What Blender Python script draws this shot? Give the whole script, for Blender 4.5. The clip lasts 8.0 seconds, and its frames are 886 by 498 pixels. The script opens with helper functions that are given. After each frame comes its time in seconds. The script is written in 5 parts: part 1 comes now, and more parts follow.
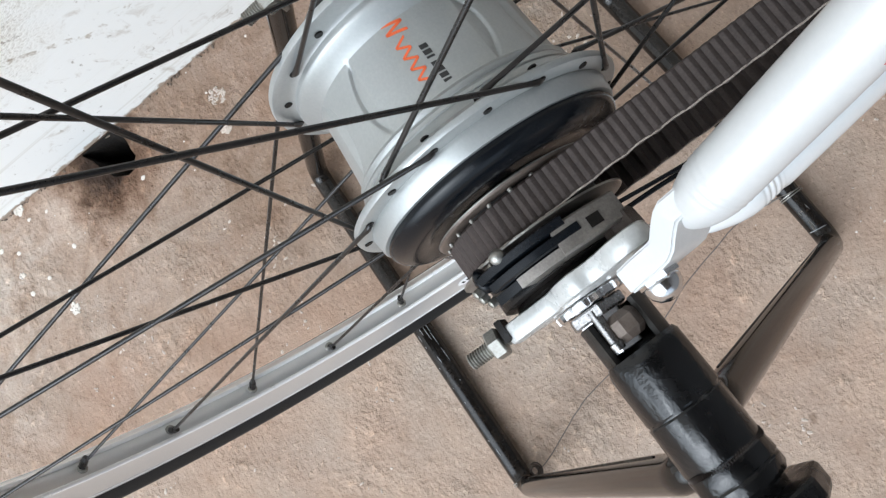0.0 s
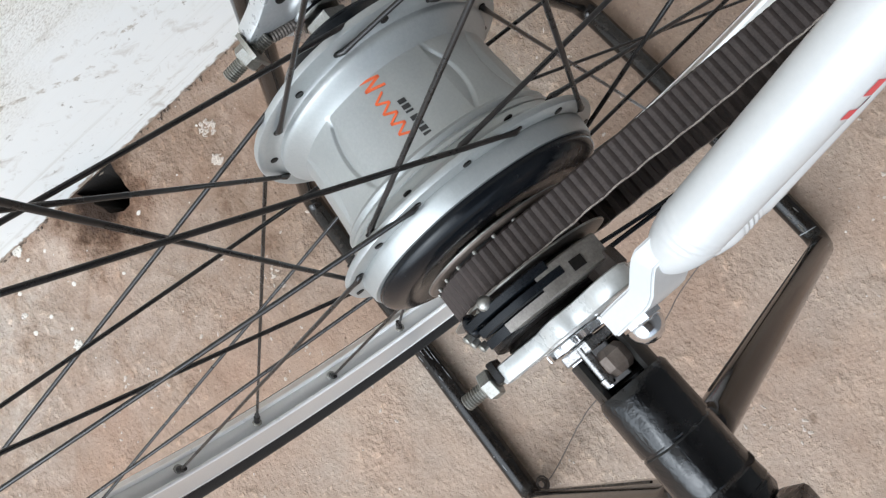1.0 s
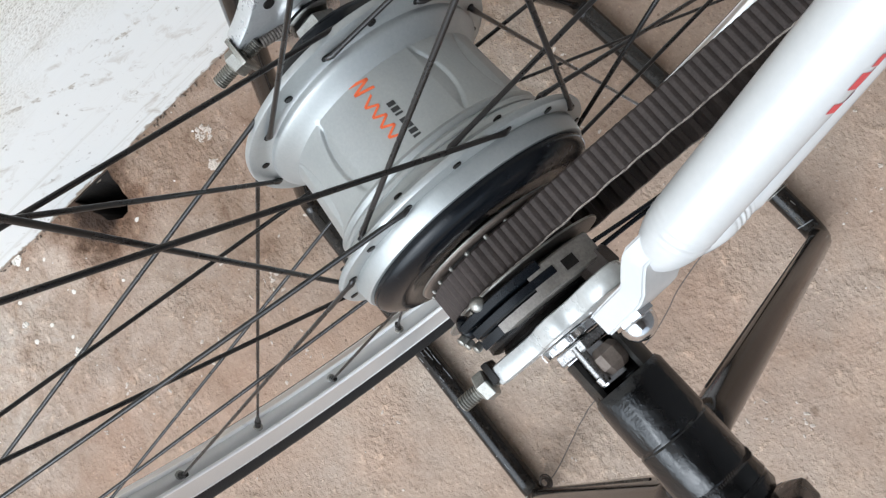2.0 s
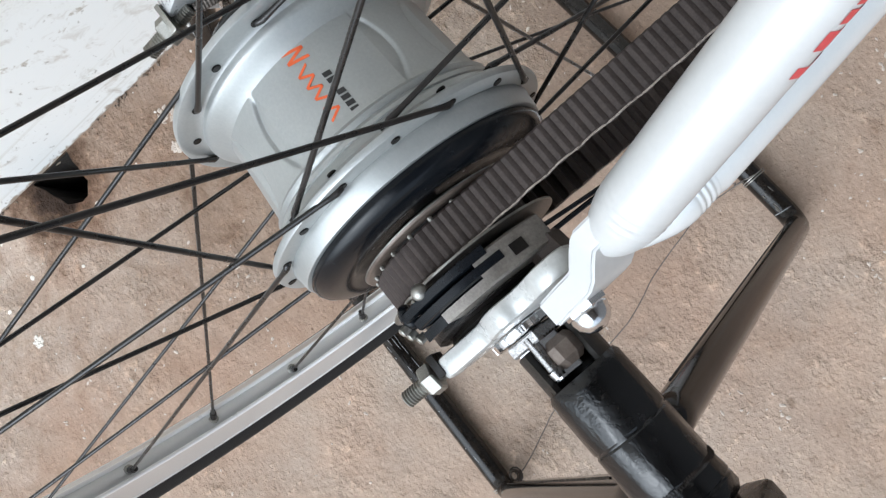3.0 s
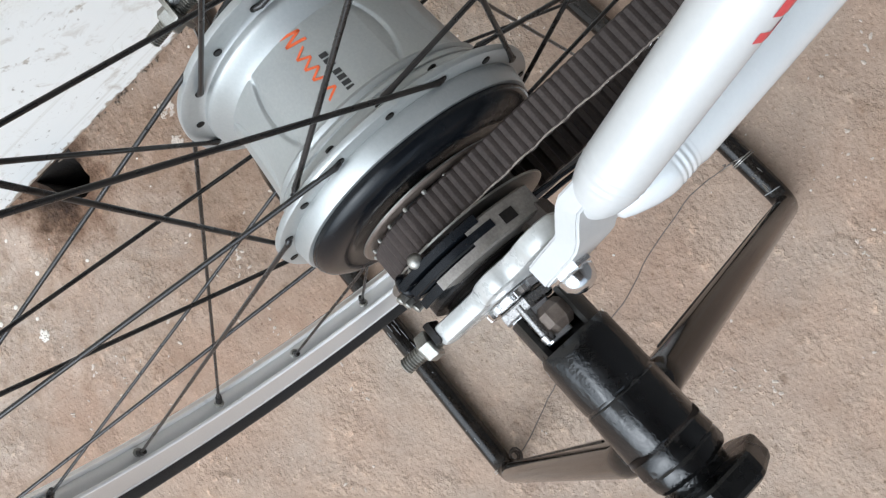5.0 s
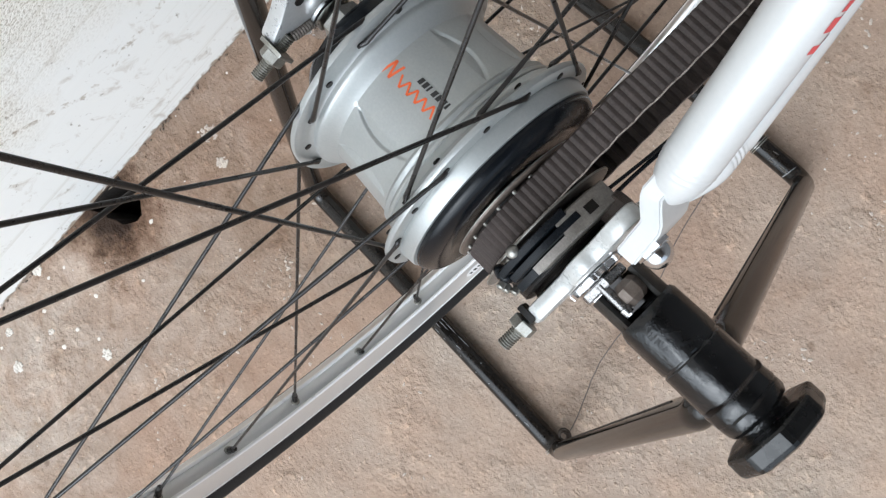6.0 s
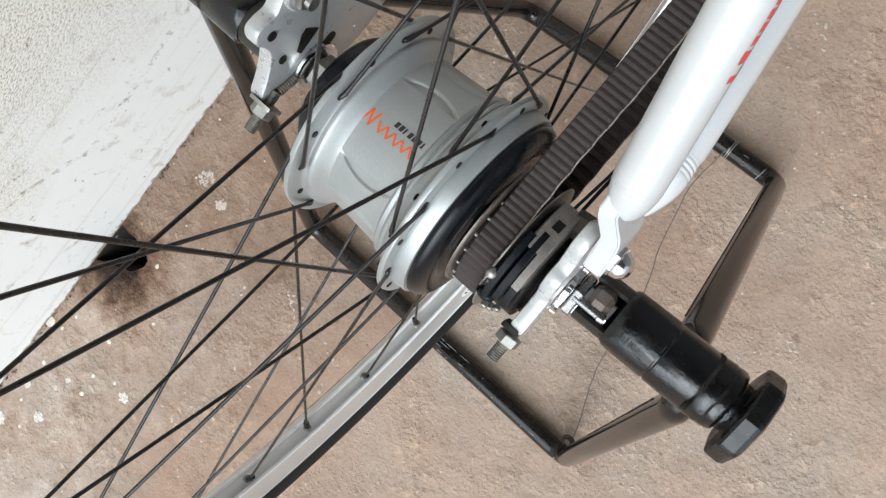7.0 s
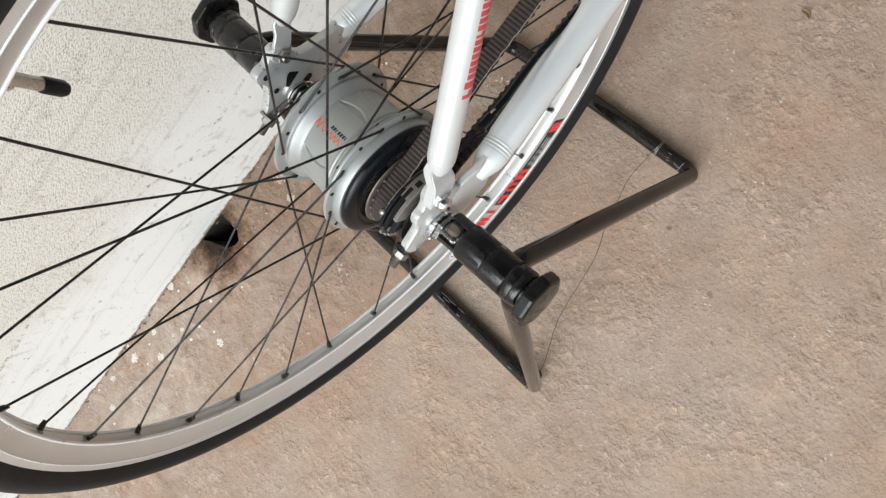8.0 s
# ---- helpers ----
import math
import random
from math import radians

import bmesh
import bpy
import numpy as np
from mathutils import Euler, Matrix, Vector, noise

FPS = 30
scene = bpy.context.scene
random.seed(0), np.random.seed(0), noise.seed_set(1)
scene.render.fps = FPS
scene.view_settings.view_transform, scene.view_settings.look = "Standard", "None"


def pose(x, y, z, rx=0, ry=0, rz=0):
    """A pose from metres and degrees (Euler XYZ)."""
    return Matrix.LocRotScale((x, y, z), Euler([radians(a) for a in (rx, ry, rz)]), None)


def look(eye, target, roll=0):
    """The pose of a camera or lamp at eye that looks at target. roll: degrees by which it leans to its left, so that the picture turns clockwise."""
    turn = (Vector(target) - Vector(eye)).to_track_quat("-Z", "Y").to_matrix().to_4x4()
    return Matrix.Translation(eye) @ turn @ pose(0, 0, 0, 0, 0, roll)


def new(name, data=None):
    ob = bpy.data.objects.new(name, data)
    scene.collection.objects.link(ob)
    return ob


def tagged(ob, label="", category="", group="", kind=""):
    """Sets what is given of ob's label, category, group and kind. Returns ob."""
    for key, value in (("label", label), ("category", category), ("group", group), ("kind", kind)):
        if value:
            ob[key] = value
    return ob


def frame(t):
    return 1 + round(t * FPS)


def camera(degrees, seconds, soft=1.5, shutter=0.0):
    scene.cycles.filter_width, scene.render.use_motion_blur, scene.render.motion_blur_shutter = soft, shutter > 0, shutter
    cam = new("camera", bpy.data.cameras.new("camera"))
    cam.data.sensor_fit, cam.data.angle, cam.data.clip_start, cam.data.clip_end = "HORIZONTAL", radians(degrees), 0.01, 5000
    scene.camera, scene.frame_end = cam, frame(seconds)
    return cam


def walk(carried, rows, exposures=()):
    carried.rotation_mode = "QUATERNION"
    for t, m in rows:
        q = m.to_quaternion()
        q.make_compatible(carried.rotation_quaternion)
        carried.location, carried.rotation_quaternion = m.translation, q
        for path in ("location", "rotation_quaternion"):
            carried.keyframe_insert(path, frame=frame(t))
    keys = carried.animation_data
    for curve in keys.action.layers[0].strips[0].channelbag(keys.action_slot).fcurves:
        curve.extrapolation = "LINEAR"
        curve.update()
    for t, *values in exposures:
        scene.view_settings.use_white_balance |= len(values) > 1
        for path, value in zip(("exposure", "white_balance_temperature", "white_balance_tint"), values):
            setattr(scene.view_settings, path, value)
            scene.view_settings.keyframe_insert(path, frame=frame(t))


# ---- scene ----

cam = camera(55.0, 8.0, soft=1.3)
# seconds, eye in metres, turn in degrees
ROWS = [
    (0.0, 0.1024, 0.0175, 0.6454, 4.41, 14.72, 54.85),
    (0.5, 0.0978, 0.0209, 0.6501, 4.06, 14.85, 53.01),
    (1.0, 0.0946, 0.0305, 0.6516, 3.67, 14.96, 51.60),
    (1.2, 0.0948, 0.0363, 0.6531, 3.55, 14.97, 50.96),
    (2.3, 0.0975, 0.0288, 0.6470, 3.20, 15.26, 50.35),
    (2.5, 0.1002, 0.0260, 0.6235, 2.85, 14.69, 50.54),
    (3.0, 0.1009, 0.0389, 0.6277, 2.57, 14.27, 50.58),
    (3.5, 0.1000, 0.0394, 0.6310, 2.57, 14.29, 50.64),
    (4.0, 0.1075, 0.0355, 0.6312, 2.60, 14.31, 50.93),
    (4.2, 0.1095, 0.0323, 0.6333, 2.39, 14.43, 51.16),
    (5.3, 0.1100, 0.0381, 0.6460, 1.89, 14.25, 48.18),
    (5.5, 0.1073, 0.0345, 0.6616, 1.83, 14.38, 47.31),
    (6.0, 0.0995, 0.0190, 0.6880, 1.32, 14.41, 45.54),
    (6.5, 0.1005, 0.0341, 0.7038, 0.61, 14.57, 42.25),
    (7.0, 0.1087, 0.0298, 0.7157, 1.56, 14.67, 41.03),
    (7.2, 0.1116, 0.0327, 0.7250, 1.99, 15.03, 41.16),
    (7.5, 0.1477, 0.0524, 0.7732, 2.36, 16.22, 41.18),
    (7.8, 0.2239, 0.0823, 0.8467, 2.73, 20.30, 41.32),
    (8.0, 0.2892, 0.1179, 0.8907, 3.16, 23.52, 41.76),
]
EXPOSURES = [(0.0, 0.47, 5640, 5), (4.0, 0.47, 5620, 5), (6.0, 0.43, 5680, 5), (7.2, 0.45, 5800, 4), (7.5, 0.47, 5790, 4), (8.0, 0.35, 6050, 5)]
walk(cam, [(t, pose(x, y, z, rx, ry, rz)) for t, x, y, z, rx, ry, rz in ROWS], EXPOSURES)

# ---- light: bright overcast shade, the brighter sky behind the bicycle ----
SUN_ELEVATION, SUN_ROTATION = 44, 150
world = bpy.data.worlds.new("overcast_sky")
scene.world = world
world.use_nodes = True
wn = world.node_tree
sky = wn.nodes.new("ShaderNodeTexSky")
sky.sky_type, sky.sun_disc = "NISHITA", False
sky.sun_elevation, sky.sun_rotation = radians(SUN_ELEVATION), radians(SUN_ROTATION)
sky.air_density, sky.dust_density, sky.ozone_density = 1.0, 4.0, 1.0
grey = wn.nodes.new("ShaderNodeHueSaturation")
grey.inputs["Saturation"].default_value = 0.3
back = wn.nodes["Background"]
back.inputs["Strength"].default_value = 0.15
wn.links.new(sky.outputs[0], grey.inputs["Color"])
wn.links.new(grey.outputs[0], back.inputs["Color"])
sun_data = bpy.data.lights.new("sun", "SUN")
sun_data.energy, sun_data.angle, sun_data.color = 1.5, radians(70), (1.0, 0.975, 0.95)
sun = new("sun", sun_data)
az, el = radians(SUN_ROTATION), radians(SUN_ELEVATION)
sun.matrix_world = look((math.sin(az) * math.cos(el) * 5, math.cos(az) * math.cos(el) * 5, math.sin(el) * 5), (0, 0, 0))

# ---- materials ----


def nodes_of(name):
    m = bpy.data.materials.new(name)
    m.use_nodes = True
    t = m.node_tree
    return m, t, t.nodes["Principled BSDF"]


def node(t, kind, **values):
    n = t.nodes.new(kind)
    for k, v in values.items():
        n.inputs[k.replace("_", " ")].default_value = v
    return n


def surface(name, dark, light, rough=0.5, gleam=0.5, metal=0.0, scale=60.0, fine=600.0, bump=0.1, spread=0.08, coat=0.0, depth=0.0006, patch=0.5):
    """A base colour that drifts between two tones at two scales, with uneven gloss and a fine relief."""
    m, t, b = nodes_of(name)
    co = t.nodes.new("ShaderNodeTexCoord")
    n1 = node(t, "ShaderNodeTexNoise", Scale=scale, Detail=6.0, Roughness=0.6)
    n2 = node(t, "ShaderNodeTexNoise", Scale=fine, Detail=4.0, Roughness=0.7)
    for n in (n1, n2):
        t.links.new(co.outputs["Object"], n.inputs["Vector"])
    both = t.nodes.new("ShaderNodeMath")
    both.operation = "MULTIPLY_ADD"
    both.inputs[1].default_value = patch
    half = t.nodes.new("ShaderNodeMath")
    half.operation = "MULTIPLY"
    half.inputs[1].default_value = 1.0 - patch
    t.links.new(n2.outputs["Fac"], half.inputs[0])
    t.links.new(n1.outputs["Fac"], both.inputs[0])
    t.links.new(half.outputs[0], both.inputs[2])
    ramp = t.nodes.new("ShaderNodeValToRGB")
    ramp.color_ramp.elements[0].position, ramp.color_ramp.elements[1].position = 0.35, 0.65
    ramp.color_ramp.elements[0].color, ramp.color_ramp.elements[1].color = (*dark, 1), (*light, 1)
    t.links.new(both.outputs[0], ramp.inputs["Fac"])
    t.links.new(ramp.outputs["Color"], b.inputs["Base Color"])
    gloss = t.nodes.new("ShaderNodeMapRange")
    gloss.inputs["From Min"].default_value, gloss.inputs["From Max"].default_value = 0.3, 0.7
    gloss.inputs["To Min"].default_value, gloss.inputs["To Max"].default_value = max(0.02, rough - spread), min(1, rough + spread)
    t.links.new(n1.outputs["Fac"], gloss.inputs["Value"])
    t.links.new(gloss.outputs[0], b.inputs["Roughness"])
    b.inputs["Metallic"].default_value = metal
    b.inputs["Specular IOR Level"].default_value = gleam
    b.inputs["Coat Weight"].default_value = coat
    b.inputs["Coat Roughness"].default_value = 0.12
    if bump:
        bp = node(t, "ShaderNodeBump", Strength=bump, Distance=depth)
        t.links.new(n2.outputs["Fac"], bp.inputs["Height"])
        t.links.new(bp.outputs[0], b.inputs["Normal"])
    return m


def concrete():
    m, t, b = nodes_of("worn_concrete")
    co = t.nodes.new("ShaderNodeTexCoord")
    big = node(t, "ShaderNodeTexNoise", Scale=5.0, Detail=8.0, Roughness=0.62, Distortion=0.4)
    mid = node(t, "ShaderNodeTexNoise", Scale=38.0, Detail=8.0, Roughness=0.65)
    grit = node(t, "ShaderNodeTexNoise", Scale=360.0, Detail=4.0, Roughness=0.66)
    pits = node(t, "ShaderNodeTexVoronoi", Scale=95.0, Randomness=1.0)
    chips = node(t, "ShaderNodeTexNoise", Scale=62.0, Detail=3.0, Roughness=0.55)
    patch = node(t, "ShaderNodeTexNoise", Scale=7.0, Detail=3.0, Roughness=0.55)
    bits = node(t, "ShaderNodeTexNoise", Scale=165.0, Detail=3.0, Roughness=0.6)
    specks = node(t, "ShaderNodeTexVoronoi", Scale=46.0, Randomness=1.0)
    for n in (big, mid, grit, pits, chips, specks, patch, bits):
        t.links.new(co.outputs["Object"], n.inputs["Vector"])

    def ramp(source, stops):
        r = t.nodes.new("ShaderNodeValToRGB")
        while len(r.color_ramp.elements) < len(stops):
            r.color_ramp.elements.new(0.5)
        for e, (p, c) in zip(r.color_ramp.elements, stops):
            e.position, e.color = p, (*c, 1)
        t.links.new(source, r.inputs["Fac"])
        return r.outputs["Color"]

    def mix(kind, fac, a, c):
        x = t.nodes.new("ShaderNodeMixRGB")
        x.blend_type = kind
        x.inputs["Fac"].default_value = fac
        t.links.new(a, x.inputs["Color1"])
        t.links.new(c, x.inputs["Color2"])
        return x.outputs["Color"]

    base = ramp(big.outputs["Fac"], [(0.3, (0.336, 0.236, 0.175)), (0.5, (0.388, 0.294, 0.228)), (0.72, (0.402, 0.328, 0.266))])
    tone = ramp(mid.outputs["Fac"], [(0.28, (0.85, 0.82, 0.79)), (0.46, (1, 1, 1)), (0.70, (1.10, 1.09, 1.07))])
    grain = ramp(grit.outputs["Fac"], [(0.28, (0.54, 0.49, 0.45)), (0.40, (0.95, 0.945, 0.94)), (0.60, (1.02, 1.02, 1.02)), (0.67, (1.42, 1.39, 1.34))])
    # small pits, their shade put into the colour
    pit_shade = mix("MULTIPLY", 1.0, ramp(pits.outputs["Distance"], [(0.05, (0.66, 0.61, 0.57)), (0.16, (1, 1, 1))]), ramp(specks.outputs["Distance"], [(0.035, (0.34, 0.28, 0.24)), (0.06, (1, 1, 1))]))
    # a few deep pits, their shade painted on, and dark stains
    holes = node(t, "ShaderNodeTexVoronoi", Scale=13.0, Randomness=1.0)
    warp = t.nodes.new("ShaderNodeVectorMath")
    warp.operation = "MULTIPLY_ADD"
    warp.inputs[1].default_value = (0.012, 0.012, 0.0)
    t.links.new(chips.outputs["Color"], warp.inputs[0])
    t.links.new(co.outputs["Object"], warp.inputs[2])
    t.links.new(warp.outputs[0], holes.inputs["Vector"])
    stain = node(t, "ShaderNodeTexNoise", Scale=17.0, Detail=6.0, Roughness=0.7, Distortion=0.8)
    t.links.new(co.outputs["Object"], stain.inputs["Vector"])
    pit_shade = mix("MULTIPLY", 1.0, pit_shade, ramp(holes.outputs["Distance"], [(0.030, (0.42, 0.36, 0.32)), (0.055, (1, 1, 1))]))
    base = mix("MULTIPLY", 1.0, base, ramp(stain.outputs["Fac"], [(0.30, (0.86, 0.83, 0.80)), (0.42, (0.98, 0.98, 0.98)), (0.60, (1.02, 1.02, 1.02)), (0.72, (1.12, 1.12, 1.12))]))
    base = mix("MULTIPLY", 1.0, base, ramp(patch.outputs["Fac"], [(0.34, (1.03, 0.975, 0.94)), (0.48, (0.99, 0.985, 0.98)), (0.56, (0.98, 1.0, 1.015)), (0.66, (0.99, 1.035, 1.07))]))
    # clusters of lighter flakes where the skin has broken up
    cluster = t.nodes.new("ShaderNodeMath")
    cluster.operation = "MULTIPLY"
    t.links.new(ramp(patch.outputs["Fac"], [(0.52, (0, 0, 0)), (0.60, (1, 1, 1))]), cluster.inputs[0])
    t.links.new(ramp(bits.outputs["Fac"], [(0.56, (0, 0, 0)), (0.66, (1, 1, 1))]), cluster.inputs[1])
    lit = t.nodes.new("ShaderNodeMixRGB")
    t.links.new(cluster.outputs[0], lit.inputs["Fac"])
    lit.inputs["Color1"].default_value, lit.inputs["Color2"].default_value = (1, 1, 1, 1), (1.26, 1.24, 1.20, 1)
    # broken skin: pit shade and pale specks painted in, thick here, rare there
    crater = node(t, "ShaderNodeTexNoise", Scale=95.0, Detail=5.0, Roughness=0.62)
    where = node(t, "ShaderNodeTexNoise", Scale=10.0, Detail=5.0, Roughness=0.62)
    for n in (crater, where):
        t.links.new(co.outputs["Object"], n.inputs["Vector"])
    broken = ramp(where.outputs["Fac"], [(0.38, (0.08, 0.08, 0.08)), (0.50, (0.40, 0.40, 0.40)), (0.60, (1, 1, 1))])
    pit_shaded = t.nodes.new("ShaderNodeMixRGB")
    pit_shaded.blend_type = "MULTIPLY"
    t.links.new(broken, pit_shaded.inputs["Fac"])
    t.links.new(base, pit_shaded.inputs["Color1"])
    t.links.new(ramp(crater.outputs["Fac"], [(0.28, (0.72, 0.66, 0.61)), (0.34, (0.95, 0.94, 0.92)), (0.42, (1, 1, 1)), (0.57, (1.01, 1.01, 1.0)), (0.64, (1.38, 1.34, 1.29))]), pit_shaded.inputs["Color2"])
    crater_depth = t.nodes.new("ShaderNodeMath")
    crater_depth.operation = "MULTIPLY"
    t.links.new(broken, crater_depth.inputs[0])
    t.links.new(ramp(crater.outputs["Fac"], [(0.28, (0, 0, 0)), (0.48, (0.5, 0.5, 0.5)), (0.68, (1, 1, 1))]), crater_depth.inputs[1])
    # darker, browner floor towards the wall, along part of its length
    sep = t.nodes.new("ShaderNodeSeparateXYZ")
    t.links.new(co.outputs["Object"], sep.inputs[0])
    near_wall = t.nodes.new("ShaderNodeMapRange")
    near_wall.inputs["From Min"].default_value, near_wall.inputs["From Max"].default_value = 0.02, -0.20
    t.links.new(sep.outputs["X"], near_wall.inputs["Value"])
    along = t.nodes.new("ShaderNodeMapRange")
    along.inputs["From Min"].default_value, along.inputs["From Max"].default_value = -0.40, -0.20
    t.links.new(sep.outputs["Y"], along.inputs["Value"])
    wall_zone = t.nodes.new("ShaderNodeMath")
    wall_zone.operation = "MULTIPLY"
    t.links.new(near_wall.outputs[0], wall_zone.inputs[0])
    t.links.new(along.outputs[0], wall_zone.inputs[1])
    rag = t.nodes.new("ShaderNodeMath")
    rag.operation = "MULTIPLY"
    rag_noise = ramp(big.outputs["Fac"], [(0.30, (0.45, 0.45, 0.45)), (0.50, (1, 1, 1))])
    t.links.new(wall_zone.outputs[0], rag.inputs[0])
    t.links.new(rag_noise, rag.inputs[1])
    wall_tint = t.nodes.new("ShaderNodeMixRGB")
    wall_tint.blend_type = "MULTIPLY"
    t.links.new(rag.outputs[0], wall_tint.inputs["Fac"])
    t.links.new(mix("MULTIPLY", 1.0, mix("MULTIPLY", 0.85, mix("MULTIPLY", 0.9, pit_shaded.outputs["Color"], tone), grain), lit.outputs["Color"]), wall_tint.inputs["Color1"])
    wall_tint.inputs["Color2"].default_value = (0.65, 0.59, 0.535, 1)
    # grey and brown blotches towards the wall
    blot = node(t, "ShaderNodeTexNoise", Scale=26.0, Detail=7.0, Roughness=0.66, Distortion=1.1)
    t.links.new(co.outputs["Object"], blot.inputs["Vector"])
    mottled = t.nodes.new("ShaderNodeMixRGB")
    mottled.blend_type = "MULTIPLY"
    t.links.new(near_wall.outputs[0], mottled.inputs["Fac"])
    t.links.new(wall_tint.outputs["Color"], mottled.inputs["Color1"])
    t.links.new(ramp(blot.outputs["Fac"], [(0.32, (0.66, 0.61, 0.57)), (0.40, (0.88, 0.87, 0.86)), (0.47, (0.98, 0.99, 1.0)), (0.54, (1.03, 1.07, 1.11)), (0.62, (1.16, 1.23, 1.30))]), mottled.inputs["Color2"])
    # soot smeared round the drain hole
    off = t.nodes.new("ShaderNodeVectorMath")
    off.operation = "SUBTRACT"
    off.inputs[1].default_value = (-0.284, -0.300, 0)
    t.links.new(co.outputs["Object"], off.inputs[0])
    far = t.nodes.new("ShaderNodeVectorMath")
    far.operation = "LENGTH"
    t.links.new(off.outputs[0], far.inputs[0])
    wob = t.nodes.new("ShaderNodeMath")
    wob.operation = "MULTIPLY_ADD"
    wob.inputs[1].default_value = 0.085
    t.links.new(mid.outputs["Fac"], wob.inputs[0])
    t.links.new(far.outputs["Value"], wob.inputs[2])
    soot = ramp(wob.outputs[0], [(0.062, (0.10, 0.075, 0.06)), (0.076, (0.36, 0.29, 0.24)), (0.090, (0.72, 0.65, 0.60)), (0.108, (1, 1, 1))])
    t.links.new(mix("MULTIPLY", 1.0, mix("MULTIPLY", 0.7, mottled.outputs["Color"], pit_shade), soot), b.inputs["Base Color"])
    b.inputs["Roughness"].default_value = 0.88
    b.inputs["Specular IOR Level"].default_value = 0.25
    b1 = node(t, "ShaderNodeBump", Strength=0.16, Distance=0.003)
    b2 = node(t, "ShaderNodeBump", Strength=0.66, Distance=0.0015)
    t.links.new(mid.outputs["Fac"], b1.inputs["Height"])
    t.links.new(grit.outputs["Fac"], b2.inputs["Height"])
    b3 = node(t, "ShaderNodeBump", Strength=0.22, Distance=0.0025)
    flake = ramp(chips.outputs["Fac"], [(0.27, (0, 0, 0)), (0.36, (0.75, 0.75, 0.75)), (0.46, (1, 1, 1))])
    t.links.new(flake, b3.inputs["Height"])
    t.links.new(b1.outputs[0], b3.inputs["Normal"])
    t.links.new(b3.outputs[0], b2.inputs["Normal"])
    b4 = node(t, "ShaderNodeBump", Strength=0.42, Distance=0.002)
    t.links.new(cluster.outputs[0], b4.inputs["Height"])
    t.links.new(b2.outputs[0], b4.inputs["Normal"])
    b5 = node(t, "ShaderNodeBump", Strength=0.6, Distance=0.004)
    t.links.new(crater_depth.outputs[0], b5.inputs["Height"])
    t.links.new(b4.outputs[0], b5.inputs["Normal"])
    t.links.new(b5.outputs[0], b.inputs["Normal"])
    return m


BAND_Z = 0.115


